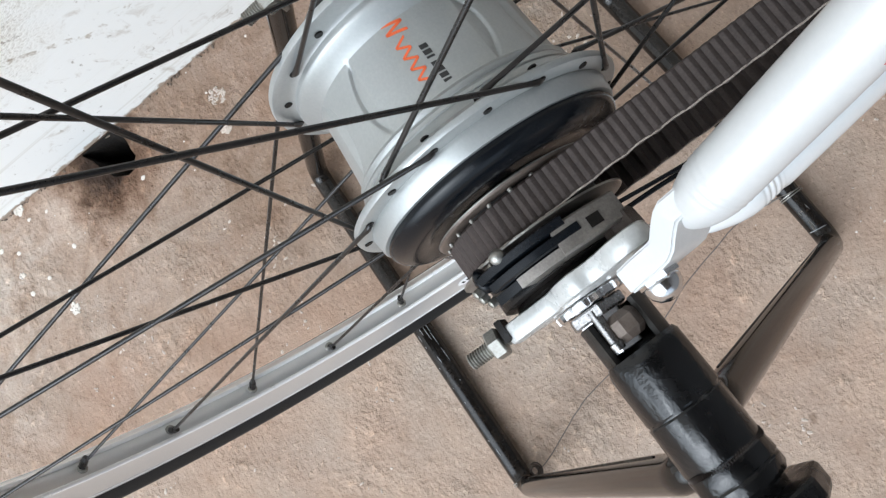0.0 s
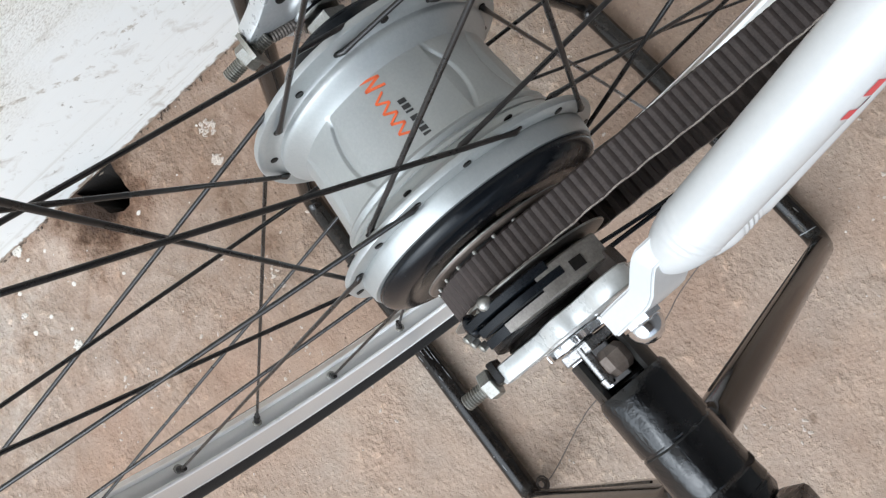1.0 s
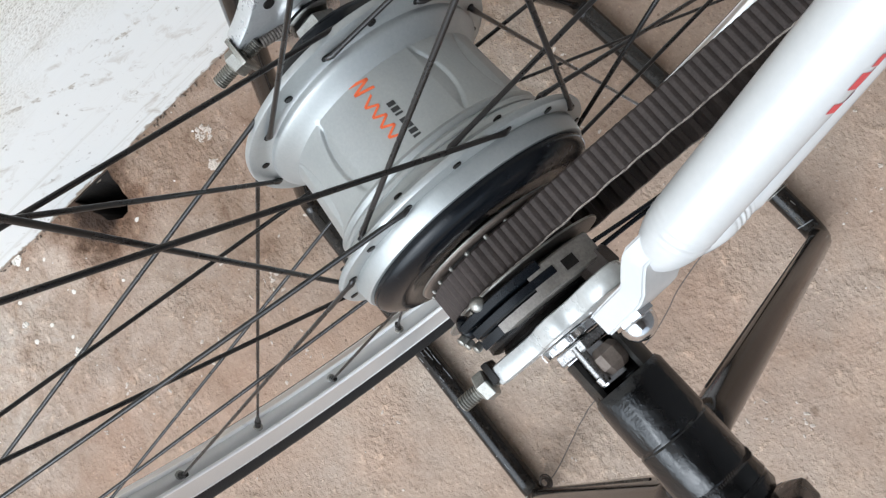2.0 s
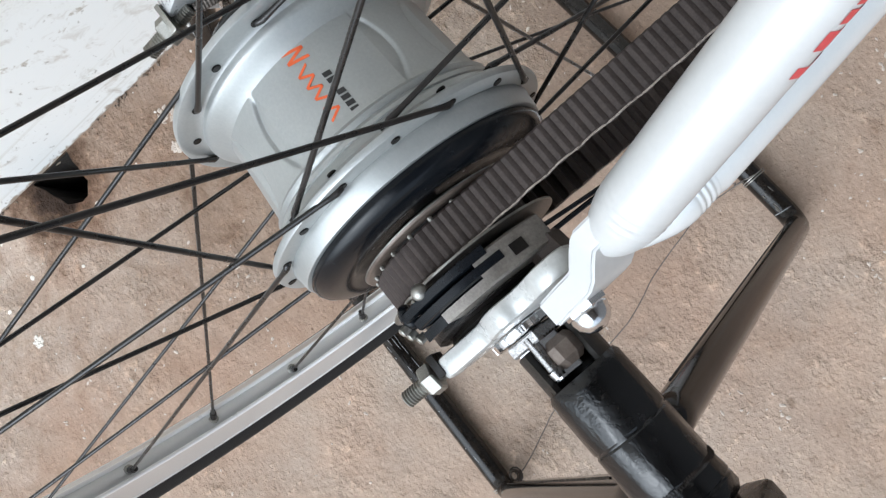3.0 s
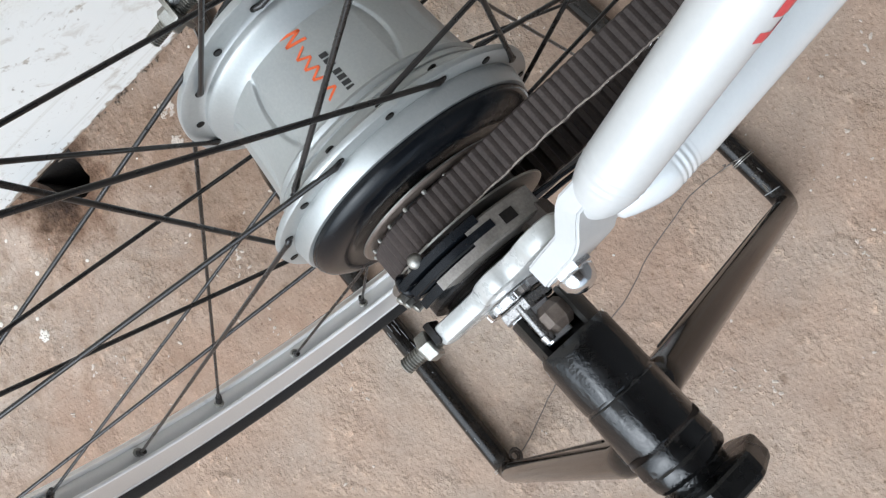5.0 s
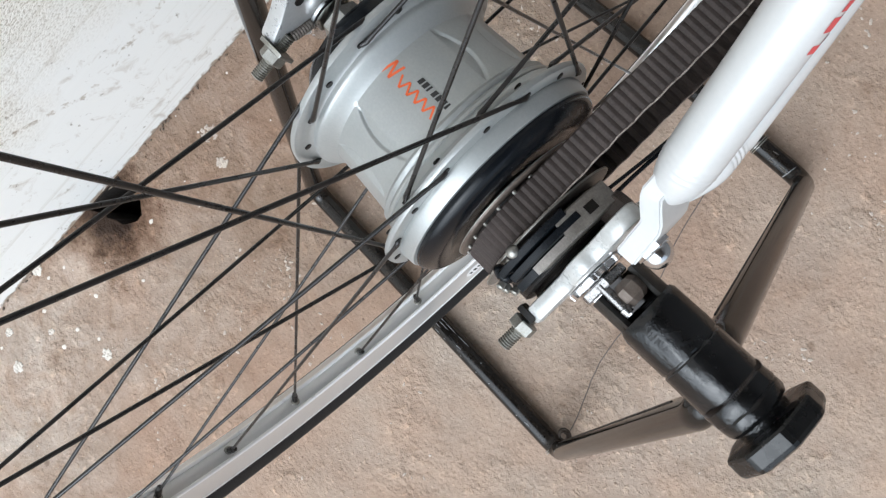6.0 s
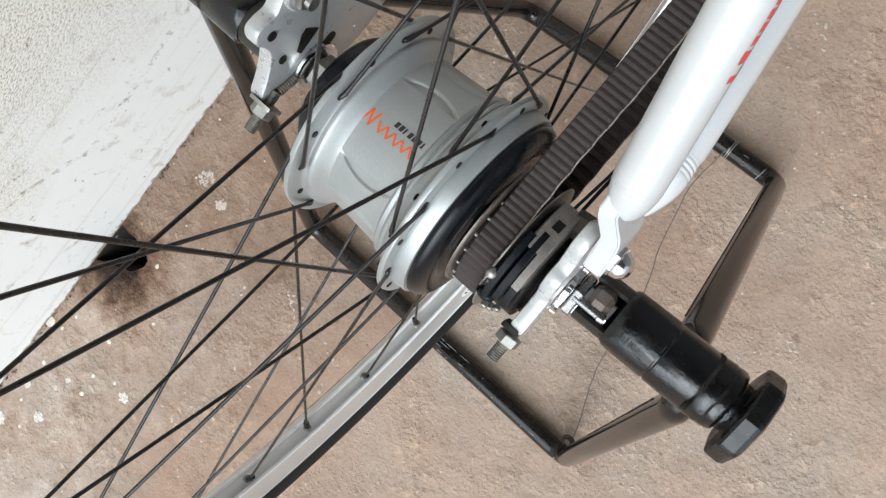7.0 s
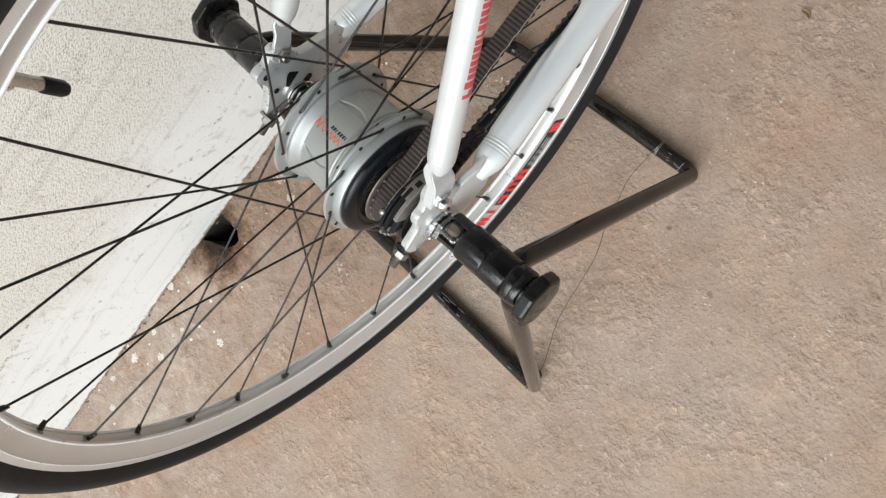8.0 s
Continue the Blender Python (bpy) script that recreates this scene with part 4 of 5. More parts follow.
part("cover", lathe(bmesh.new(), [(0.0630, 0.0240), (0.0630, 0.0362), (0.0637, 0.0370), (0.0718, 0.0370), (0.0725, 0.0362), (0.0725, 0.0240)], seg=24, a0=45, a1=83), M_PLATE, joint, "dirty grey steel cover with a square slot")
# a dark block set on the cover as the slot's shade
part("cover_slot_shade", plate([(0.0176 + dy, 0.3974 + dz) for dy, dz in ((-0.0024, 0.0014), (0.0018, -0.0010), (0.0018, -0.003), (-0.0024, -0.003))], 0.0664, 0.0700, 0.0), M_GREASE_SHADE, joint)
part("cover_strip", lathe(bmesh.new(), [(0.0692, 0.0240), (0.0692, 0.0356), (0.0724, 0.0356), (0.0724, 0.0240)], seg=24, a0=83, a1=109), M_PLATE, joint, "narrow grey steel strip")
part("cable_drum", lathe(bmesh.new(), [(0.0612, 0.0240), (0.0612, 0.0365), (0.0618, 0.0374), (0.0643, 0.0374), (0.0647, 0.0365), (0.0647, 0.0240)], seg=28, a0=75, a1=126), M_CAP, joint, "black plastic cable drum")
part("cable_drum", lathe(bmesh.new(), [(0.0653, 0.0240), (0.0653, 0.0363), (0.0658, 0.0373), (0.0682, 0.0373), (0.0687, 0.0363), (0.0687, 0.0240)], seg=28, a0=70, a1=122), M_CAP, joint, "black plastic cable drum")
part("cable_drum", lathe(bmesh.new(), [(0.0692, 0.0240), (0.0692, 0.0338), (0.0722, 0.0338), (0.0722, 0.0240)], seg=12, a0=109, a1=128), M_CAP, joint, "black plastic cable drum")
part("cable_stop", ball(on_hub(0.0604, 0.0362, 110), 0.0026), M_ZINC, joint, "small bright cable end")
part("cable_bolt", sweep(bmesh.new(), [on_hub(0.0614, 0.0354, 114), on_hub(0.0632, 0.0345, 122)], 0.0017, 10), M_ZINC, joint)
part("cable_clip", ball(on_hub(0.0626, 0.0335, 129), 0.0036, (1.2, 0.8, 1)), M_CAP, joint)
for dx, rr, deg in ((0.0648, 0.0352, 131), (0.0668, 0.0330, 134), (0.0694, 0.0318, 132)):
    p = on_hub(dx, rr, deg)
    part("drum_screw", sweep(bmesh.new(), [p, p + Vector((0.0004, -0.0022, 0.0012)), p + Vector((0.0005, -0.0026, 0.0014))], [0.0015, 0.0015, 0.0009], 10), M_ZINC, joint, "small bright screw", smooth=40)
part("lock_ring", lathe(bmesh.new(), [(0.0736, 0.006), (0.0736, 0.0205), (0.0752, 0.0215), (0.0766, 0.0200), (0.0766, 0.006)], seg=30), M_GREASE_SHADE, joint, smooth=20)
part("washer", lathe(bmesh.new(), [(0.0766, 0.006), (0.0766, 0.0150), (0.0790, 0.0150), (0.0790, 0.006)], seg=12), M_GREASE_SHADE, joint, smooth=20)
part("hex_nut", prism((0.0735, 0.0225, 0.3870), (1, 0.1, 0), 0.0060, 0.0075), M_RUST, joint, "rusty nut", smooth=30)
cable = part("shift_cable", sweep(bmesh.new(), rounded([(0.0668, 0.0215, 0.3900), (0.0688, 0.0423, 0.3860), (0.0700, 0.0640, 0.3800), (0.0694, 0.0760, 0.3765)], 0.02), 0.0007, 8), M_CAP, bike, "thin black shift cable", smooth=60)
part("cable_barrel", sweep(bmesh.new(), [(0.0696, 0.0690, 0.3785), (0.0695, 0.0700, 0.3782), (0.0690, 0.0790, 0.3755), (0.0689, 0.0800, 0.3752), (0.0680, 0.0940, 0.3710)], [0.0016, 0.0030, 0.0030, 0.0024, 0.0024], 14), M_CAP, cable, "black plastic cable stop", smooth=40)
part("cable_tie", lathe(bmesh.new(), [(-0.0006, 0.0027), (-0.0006, 0.0034), (0.0006, 0.0034), (0.0006, 0.0027)], seg=20, centre=(0.0688, 0.0810, 0.3749)), M_PALE_TAN, cable, "pale worn clip", smooth=30)
part("cable_housing", sweep(bmesh.new(), rounded([(0.0680, 0.0930, 0.3713), (0.0600, 0.1300, 0.3560), (0.0500, 0.2300, 0.3120)], 0.02), 0.0024, 10), M_CAP, cable, "black cable housing along the lower tube", smooth=60)
part("return_wire", sweep(bmesh.new(), rounded([(0.0698, 0.0205, 0.3880), (0.0700, 0.0415, 0.3850), (0.0708, 0.0600, 0.3790), (0.0700, 0.0700, 0.3700), (0.0680, 0.0640, 0.3600)], 0.012), 0.0008, 8), M_CAP, bike, "bent black wire", smooth=60)


# ---- frame ends, both sides ----
def strap(points, width, thick, across, bevel=0.0011):
    """A flat bent bar; across gives the direction of its width."""
    bm = bmesh.new()
    w = Vector(across).normalized()
    pts = [Vector(p) for p in points]
    rows = []
    for i, p in enumerate(pts):
        d = (pts[min(i + 1, len(pts) - 1)] - pts[max(i - 1, 0)]).normalized()
        n = d.cross(w).normalized()
        k = width[i] if isinstance(width, (list, tuple)) else width
        h = thick[i] if isinstance(thick, (list, tuple)) else thick
        rows.append([bm.verts.new(p + a * k / 2 * w + b * h / 2 * n) for a, b in ((-1, -1), (1, -1), (1, 1), (-1, 1))])
    for p, q in zip(rows, rows[1:]):
        for j in range(4):
            bm.faces.new((p[j], p[(j + 1) % 4], q[(j + 1) % 4], q[j]))
    bm.faces.new(rows[0])
    bm.faces.new(rows[-1])
    bmesh.ops.recalc_face_normals(bm, faces=bm.faces)
    sharp = [e for e in bm.edges if e.calc_face_angle(0) > radians(60)]
    bmesh.ops.bevel(bm, geom=sharp, offset=bevel, segments=3, affect="EDGES")
    return bm


def crease(k, k0, k1, depth):
    """Shallow rings pressed into a tube between two stations, fading out at both."""
    u = (k - k0) / (k1 - k0)
    return depth * math.sin(math.pi * u) * math.sin((k - k0) * 2 * math.pi / 0.0024) if 0 < u < 1 else 0.0


STAY_WAY = Vector((-0.1125, 0.7835, 0.6111)).normalized()


def build_frame_side(s):
    """s: 1 for the driven side, -1 for the other."""
    def m(x, y, z):
        return (s * x, y, z)

    # seat stay: a tube pinched to a bent tab at its lower end
    foot = Vector((0.0837, 0.0388, 0.4240)) if s > 0 else Vector((0.0700, 0.0430, 0.4270))
    ks = [-0.0058, -0.0054, -0.0046, -0.0034, -0.0018, 0.0, 0.002] + [0.0045 + 0.00045 * i for i in range(24)] + [0.018, 0.03, 0.08, 0.16, 0.26, 0.36]
    rs = [(0.0090 * math.sqrt(max(0.02, 1 - ((0.012 - k) / 0.0182) ** 2)) if k < 0.012 else 0.0090) + crease(k, 0.0045, 0.0150, 0.00012) for k in ks]
    pts = [m(*(foot + STAY_WAY * k)) for k in ks]
    stay = part("seat_stay", sweep(bmesh.new(), pts, list(rs), 32), M_PAINT, bike, "white enamelled tube" + (" with red block marks" if s > 0 else ""), smooth=60)
    if s > 0:
        edge = foot + Vector((0, -0.695, 0.719)) * 0.0080
        run = ((-0.006, -0.0022), (0.0012, -0.0024), (0.0030, -0.0018), (0.0050, -0.0006), (0.0072, 0.0010), (0.0090, 0.0024), (0.0108, 0.0030), (0.0130, 0.0030), (0.0185, 0.0026), (0.0262, 0.0023))
        wide = (0.008, 0.0125, 0.0150, 0.0165, 0.0175, 0.0180, 0.0180, 0.0180, 0.0175, 0.0165)
        tab = [edge - STAY_WAY * k + Vector((dx, 0, 0)) + Vector((0, 0.695, -0.719)) * (w / 2 if k > 0 else 0.0075) for (k, dx), w in zip(run, wide)]
        part("stay_tab", strap([m(*p) for p in tab], list(wide), [0.0070, 0.0074] + [0.0076] * 8, (0, 0.695, -0.719), 0.0007), M_PAINT, stay, "flattened white tab, bent outward")
    else:
        tab = [foot + STAY_WAY * 0.005, Vector((0.0690, 0.0405, 0.4262)), Vector((0.0662, 0.0355, 0.4225)), Vector((0.0658, 0.0300, 0.4185)), Vector((0.0658, 0.0225, 0.4120)), Vector((0.0658, 0.0185, 0.4085))]
        part("stay_tab", strap([m(*p) for p in tab], [0.013, 0.015, 0.0140, 0.0155, 0.0155, 0.0100], 0.0030, (0, 0.695, -0.719)), M_SILVER, stay, "flattened silver tab")
    # chain stay
    a, b, c = Vector((0.0833, 0.0480, 0.3643)) if s > 0 else Vector((0.0748, 0.0490, 0.3620)), Vector((0.0626, 0.1750, 0.3304)), Vector((0.0280, 0.4300, 0.2630))
    span = (b - a).length
    ends = ((-0.0075, 0.0030), (-0.0070, 0.0042), (-0.0040, 0.0060), (0.0, 0.0078), (0.0040, 0.0094), (0.0085, 0.0106)) if s > 0 else ((0.0, 0.0056), (0.0040, 0.0088), (0.0085, 0.0104))
    rest = [(0.0115 + 0.00045 * i, 0.0110) for i in range(25)] + [(0.0250, 0.0116), (0.066, 0.0119), (span, 0.0119)]
    cpts = [a.lerp(b, k / span) for k, r in (*ends, *rest)] + [c]
    radii = [(r + crease(k, 0.0115, 0.0222, 0.00022)) * (1.0 if s > 0 else 0.9) for k, r in (*ends, *rest)] + [0.0119 * (1.0 if s > 0 else 0.9)]
    chain = part("chain_stay", sweep(bmesh.new(), [m(*p) for p in cpts], radii, 28), M_PAINT_SKY, bike, "pearl enamelled lower tube, paint toned for the sky's reflection", smooth=60)
    part("stay_tab", strap([m(*p) for p in (Vector((a.x - 0.0030, 0.0120, 0.3590)), Vector((a.x - 0.0025, 0.0300, 0.3580)), Vector((a.x - 0.0005, a.y - 0.006, a.z - 0.004)), a.lerp(b, 0.05))], [0.034, 0.036, 0.030, 0.020], 0.0056, (0, 0.3, 0.95)), M_PAINT if s > 0 else M_SILVER, chain)
    # dropout plate
    outline = [(-0.0255, 0.3660), (-0.0262, 0.3790), (-0.0150, 0.3835), (-0.0085, 0.3860), (-0.0050, 0.3935), (0.0005, 0.3985), (0.0060, 0.3985), (0.0105, 0.4010), (0.0150, 0.4065), (0.0215, 0.4090), (0.0275, 0.4050),
               (0.0290, 0.3850), (0.0330, 0.3690), (0.0440, 0.3600), (0.0440, 0.3460), (0.0240, 0.3420), (0.0060, 0.3450), (-0.0060, 0.3530), (-0.0140, 0.3620)]
    if s < 0:
        outline = [(-0.0222, 0.3768), (-0.0250, 0.3812), (-0.0158, 0.3880), (-0.0066, 0.3970), (-0.0046, 0.4040), (-0.0052, 0.4108), (-0.0018, 0.4158), (0.0035, 0.4158), (0.0088, 0.4140), (0.0135, 0.4160), (0.0190, 0.4188), (0.0242, 0.4160), (0.0268, 0.4030),
                   (0.0285, 0.3895), (0.0420, 0.3800), (0.0580, 0.3670), (0.0560, 0.3500), (0.0300, 0.3440), (0.0060, 0.3480), (-0.0080, 0.3560), (-0.0170, 0.3700)]
    x0, x1 = (0.0764, 0.0832) if s > 0 else (0.0668, 0.0748)
    drop = part("dropout", plate(outline, s * x0, s * x1, 0.0014, soft=True), M_SILVER if s < 0 else M_DROP, bike, "cast plate, silver painted" if s < 0 else "thick white-painted plate", smooth=35)
    # adjuster: a threaded rod with its nut behind the plate
    if s > 0:
        ax, ay, az = 0.0795, -0.0262, 0.3755
    else:
        ax, ay, az = 0.0664, -0.0238, 0.3765
    rod = part("adjuster_bolt", thread(m(ax, ay - 0.0160, az - 0.0015), m(ax, ay + (0.026 if s > 0 else 0.006), az + 0.001), 0.0029), M_ZINC, drop, "threaded steel bolt", smooth=20)
    part("adjuster_nut", prism(m(ax, ay - 0.0050, az), (0, 1, 0.05), 0.0053, 0.0048, turn=20), M_ZINC, drop, "bright hex nut", smooth=25)
    if s > 0:
        part("adjuster_cap", plate([(ay - 0.0016, az - 0.0065), (ay - 0.0018, az + 0.0045), (ay + 0.0006, az + 0.0048), (ay + 0.0008, az - 0.0062)], s * (ax - 0.0058), s * (ax + 0.0020), 0.0005), M_GREASE_SHADE, drop, smooth=30)
    # bolt that holds the stay's tab
    bx, by, bz = (0.0922, 0.0215, 0.4100) if s > 0 else (0.0632, 0.0218, 0.4115)
    part("tab_nut", prism((s * bx, by, bz), (s, 0, 0), 0.0062 if s > 0 else 0.0054, 0.0040, turn=10), M_CHROME if s > 0 else M_ZINC, drop, "chrome hex nut", smooth=25)
    if s > 0:
        part("tab_dome", ball((bx + 0.0025, by, bz), 0.0056, (0.95, 1, 1)), M_CHROME, drop, "chrome dome", smooth=60)
    else:
        part("eyelet", lathe(bmesh.new(), [(-0.0672, 0.002), (-0.0672, 0.0078), (-0.0665, 0.0086), (-0.0648, 0.0086), (-0.0642, 0.0078), (-0.0642, 0.002)], seg=40, centre=(0, by + 0.0010, bz + 0.0012)), M_SILVER, stay, "round silver eyelet", smooth=35)
        part("bolt_end", thread((-bx, by, bz), (-bx + 0.0048, by, bz), 0.0031), M_ZINC, drop, "threaded bolt end", smooth=20)
        part("adjuster_spring", thread((-0.0655, -0.0178, 0.3765), (-0.0655, -0.0060, 0.3710), 0.0022, pitch=0.0012), M_WIRE, drop, "coarse-threaded bolt", smooth=20)
    # axle end
    part("axle", thread((s * 0.040, 0, HUB_Z), (s * 0.104, 0, HUB_Z), 0.0047), M_ZINC, bike, "threaded steel axle", smooth=20)
    def notch(x, r, a):
        """Coarse teeth round a locking washer."""
        return r * (1.0 if math.sin(15 * a) > -0.2 else 0.90) if r > 0.0115 else r

    part("axle_washer", lathe(bmesh.new(), [(s * x, r) for x, r in ((x1 + 0.0003, 0.005), (x1 + 0.0003, 0.0124), (x1 + 0.0008, 0.0128), (x1 + 0.0030, 0.0126), (x1 + 0.0034, 0.0105), (x1 + 0.0034, 0.005))], seg=120, bend=notch), M_CHROME, bike, "toothed chrome washer", smooth=25)
    part("flange_nut", prism((s * (x1 + 0.0058), 0.0, HUB_Z), (s, 0, 0), 0.0108, 0.0040, turn=20), M_PLATED, bike, "dull chrome hex nut against the plate", smooth=25)
    part("axle_nut", prism((s * 0.0975, 0.0, HUB_Z), (s, 0, 0), 0.0082, 0.0140, turn=30), M_CHROME, bike, "chrome hex nut", smooth=25)
    if s < 0:
        part("lock_washer", lathe(bmesh.new(), [(-0.0662, 0.006), (-0.0662, 0.0122), (-0.0655, 0.0128), (-0.0642, 0.0128), (-0.0635, 0.0120), (-0.0635, 0.006)], seg=60), M_CHROME, bike, "bright round lock washer", smooth=35)
        part("adjuster_plate", plate([(ay - 0.0026, az - 0.0052), (ay - 0.0030, az + 0.0060), (ay - 0.0012, az + 0.0066), (ay - 0.0006, az - 0.0048)], -ax - 0.0062, -ax + 0.0058, 0.0004), M_ZINC, drop, "bent steel end plate", smooth=30)
        part("axle_lock", prism((-0.0585, 0.0, HUB_Z), (1, 0, 0), 0.0092, 0.0075, turn=12), M_ZINC, bike, "pale hex lock nut", smooth=25)
        part("toothed_washer", lathe(bmesh.new(), [(-0.0668, 0.004), (-0.0668, 0.0115), (-0.0645, 0.0115), (-0.0645, 0.004)], seg=20), M_ZINC, bike, smooth=20)
    return stay, chain, drop


stay_r, chain_r, drop_r = build_frame_side(1)
stay_l, chain_l, drop_l = build_frame_side(-1)
# openings of the cast plate, their inner shade laid on as flat dark pieces
for pts in ([(0.0150, 0.3815), (0.0118, 0.3900), (0.0084, 0.3895), (0.0012, 0.3836), (0.0017, 0.3802)],):
    part("plate_slot_shade", plate(pts, -0.0664, -0.0667, 0.0), M_GREASE_SHADE, drop_l)
part("plate_slot_shade", plate([(0.0095 + 0.0052 * (u > 9) + 0.0029 * math.cos(radians(90 + 20 * u)), 0.3676 + 0.0029 * math.sin(radians(90 + 20 * u))) for u in range(19)], -0.0664, -0.0667, 0.0), M_GREASE_SHADE, drop_l)
for y, z, r in ((0.0015, 0.4080, 0.0024), (-0.0046, 0.3895, 0.0022)):
    part("plate_hole_shade", prism((-0.0665, y, z), (1, 0, 0), r, 0.0008, 12, 0.0001), M_GREASE_SHADE, drop_l)


def stay_marks():
    """Red block marks along the outer side of the stay, not readable."""
    axis0 = Vector((0.0837, 0.0388, 0.4240))
    out = Vector((1, 0, 0)) - STAY_WAY * STAY_WAY.x
    out.normalize()
    up = STAY_WAY.cross(out).normalized()
    r = 0.00915
    k = 0.0562
    for i in range(20):
        w = (0.0050, 0.0046, 0.0033)[min(i, 2)]
        first, last = (-24, 50) if i < 2 else (-19, 46)
        # strokes of a block: start and end along the tube, upper and lower edge round it
        third = (last - first) / 3
        strokes = (((0.0, 1.0, first, last),), ((0.0, 0.55, first, last), (0.55, 1.0, first, last - third)), ((0.0, 1.0, first, last - third), (0.4, 1.0, last - third, last)),
                   ((0.0, 0.55, first, last), (0.55, 1.0, first + third, last - 0.4 * third)))[(3, 0, 1, 0, 2, 1, 0, 2, 3, 0, 1, 2, 0, 1, 3, 0, 2, 1, 0, 2)[i]]
        bm = bmesh.new()
        for t0, t1, a0, a1 in strokes:
            rows = []
            for j in range(5):
                a = a0 + (a1 - a0) * j / 4
                d = math.cos(radians(a)) * out + math.sin(radians(a)) * up
                sh = (a - first) / 60 * 0.0007
                rows.append([bm.verts.new(axis0 + STAY_WAY * (k + sh + t * w) + d * r) for t in (t0, t1)])
            for p, q in zip(rows, rows[1:]):
                bm.faces.new((p[0], p[1], q[1], q[0]))
        part("stay_mark", bm, M_CRIMSON, stay_r, "red block mark", smooth=0)
        k += w + (0.0010 if i > 1 else 0.0016)


stay_marks()


# ---- foot pegs ----
def build_peg(s, tilt):
    root = bike
    cy, cz = (0.0035 if s > 0 else -0.0015), HUB_Z
    inset = 0.0 if s > 0 else 0.005
    at = (0, cy, cz)

    def prof(p):
        return [(s * x, r) for x, r in p]

    lip = 0.0912 if s > 0 else 0.0852
    peg = part("foot_peg", lathe(bmesh.new(), prof([(lip, 0.0098), (lip, 0.0118), (lip + 0.0005, 0.0122), (0.1095, 0.0122), (0.1100, 0.0118), (0.1100, 0.0098)]), seg=36, a0=134, a1=406 if s > 0 else 494, centre=at), M_PEGSTEEL, root, "worn black steel peg socket, open along its top", smooth=35)
    sleeve = [(0.1060, 0.0085), (0.1060, 0.0126), (0.1078, 0.0134), (0.1100, 0.0137), (0.1272, 0.0138), (0.1279, 0.0133), (0.1283, 0.0133), (0.1290, 0.0139), (0.1464, 0.0140), (0.1471, 0.0136), (0.1475, 0.0136), (0.1482, 0.0140), (0.1536, 0.0140), (0.1540, 0.0137), (0.1544, 0.0137), (0.1549, 0.0140),
              (0.1585, 0.0138), (0.1600, 0.0130), (0.1604, 0.0112), (0.1645, 0.0108), (0.1645, 0.0060)]
    rnd = random.Random(7)
    wave = [rnd.uniform(0, 6) for _ in range(4)]

    def dent(x, r, a):
        return r + 0.00024 * math.sin(3 * a + 400 * x + wave[0]) + 0.00018 * math.sin(5 * a - 700 * x + wave[1]) + 0.00010 * math.sin(11 * a + 1500 * x + wave[2]) if r > 0.0125 else r

    part("sleeve", lathe(bmesh.new(), prof([(x - inset * max(0.0, (0.1645 - x) / 0.0585), r) for x, r in sleeve]), seg=56, centre=at, bend=dent), M_RUBBER, peg, "glossy black rubber sleeve with two seams", smooth=35)
    def facet(x, r, a):
        """An eight-sided cap with slightly worn corners."""
        u = math.radians((math.degrees(a) + tilt) % 45.0 - 22.5)
        return r * min(0.945 / math.cos(u), 1.0) if r > 0.015 else r

    part("end_cap", lathe(bmesh.new(), prof([(0.1635, 0.0060), (0.1635, 0.0180), (0.1640, 0.0202), (0.1650, 0.0208), (0.1705, 0.0208), (0.1722, 0.0200), (0.1732, 0.0180), (0.1738, 0.0120), (0.1738, 0.0004), (0.1640, 0.0004)]), seg=120, centre=at, bend=facet), M_CAPRUBBER, peg, "thick black eight-sided end cap", smooth=14)
    stitch = []
    for i in range(181):
        u = radians(2.0 * i)
        stitch.append((s * (0.1473 + 0.0010 * (1 if i % 2 else -1)), cy + 0.01372 * math.cos(u), cz + 0.01372 * math.sin(u)))
    part("stitching", sweep(bmesh.new(), stitch, 0.00034, 5), M_RUST, peg, "coarse black stitching along the seam", smooth=60)
    part("clamp_bolt", sweep(bmesh.new(), [(s * 0.0880, cy - 0.0042, cz + 0.0078), (s * 0.1000, cy - 0.0045, cz + 0.0078), (s * 0.1004, cy - 0.0045, cz + 0.0078), (s * 0.1030, cy - 0.0045, cz + 0.0078)], [0.0021, 0.0021, 0.0027, 0.0022], 12), M_PLATED, peg, "chrome bolt", smooth=40)
    # brown colour stands for the reflection in the nut's chrome
    part("clamp_nut", prism((s * 0.0976, cy + 0.0018, cz + 0.0052), (s, 0, 0), 0.0060, 0.0096, sides=8, chamfer=0.0024, turn=12), M_CLAMP, peg, "chrome nut, the brown it reflects put into its colour", smooth=25)
    if s > 0:
        # it swings a little forward, about its clamp
        peg.matrix_basis = pose(0.092, cy, 0) @ pose(0, 0, 0, 0, 0, 2.4) @ pose(-0.092, -cy, 0)
    return peg


build_peg(1, 6)
build_peg(-1, 20)


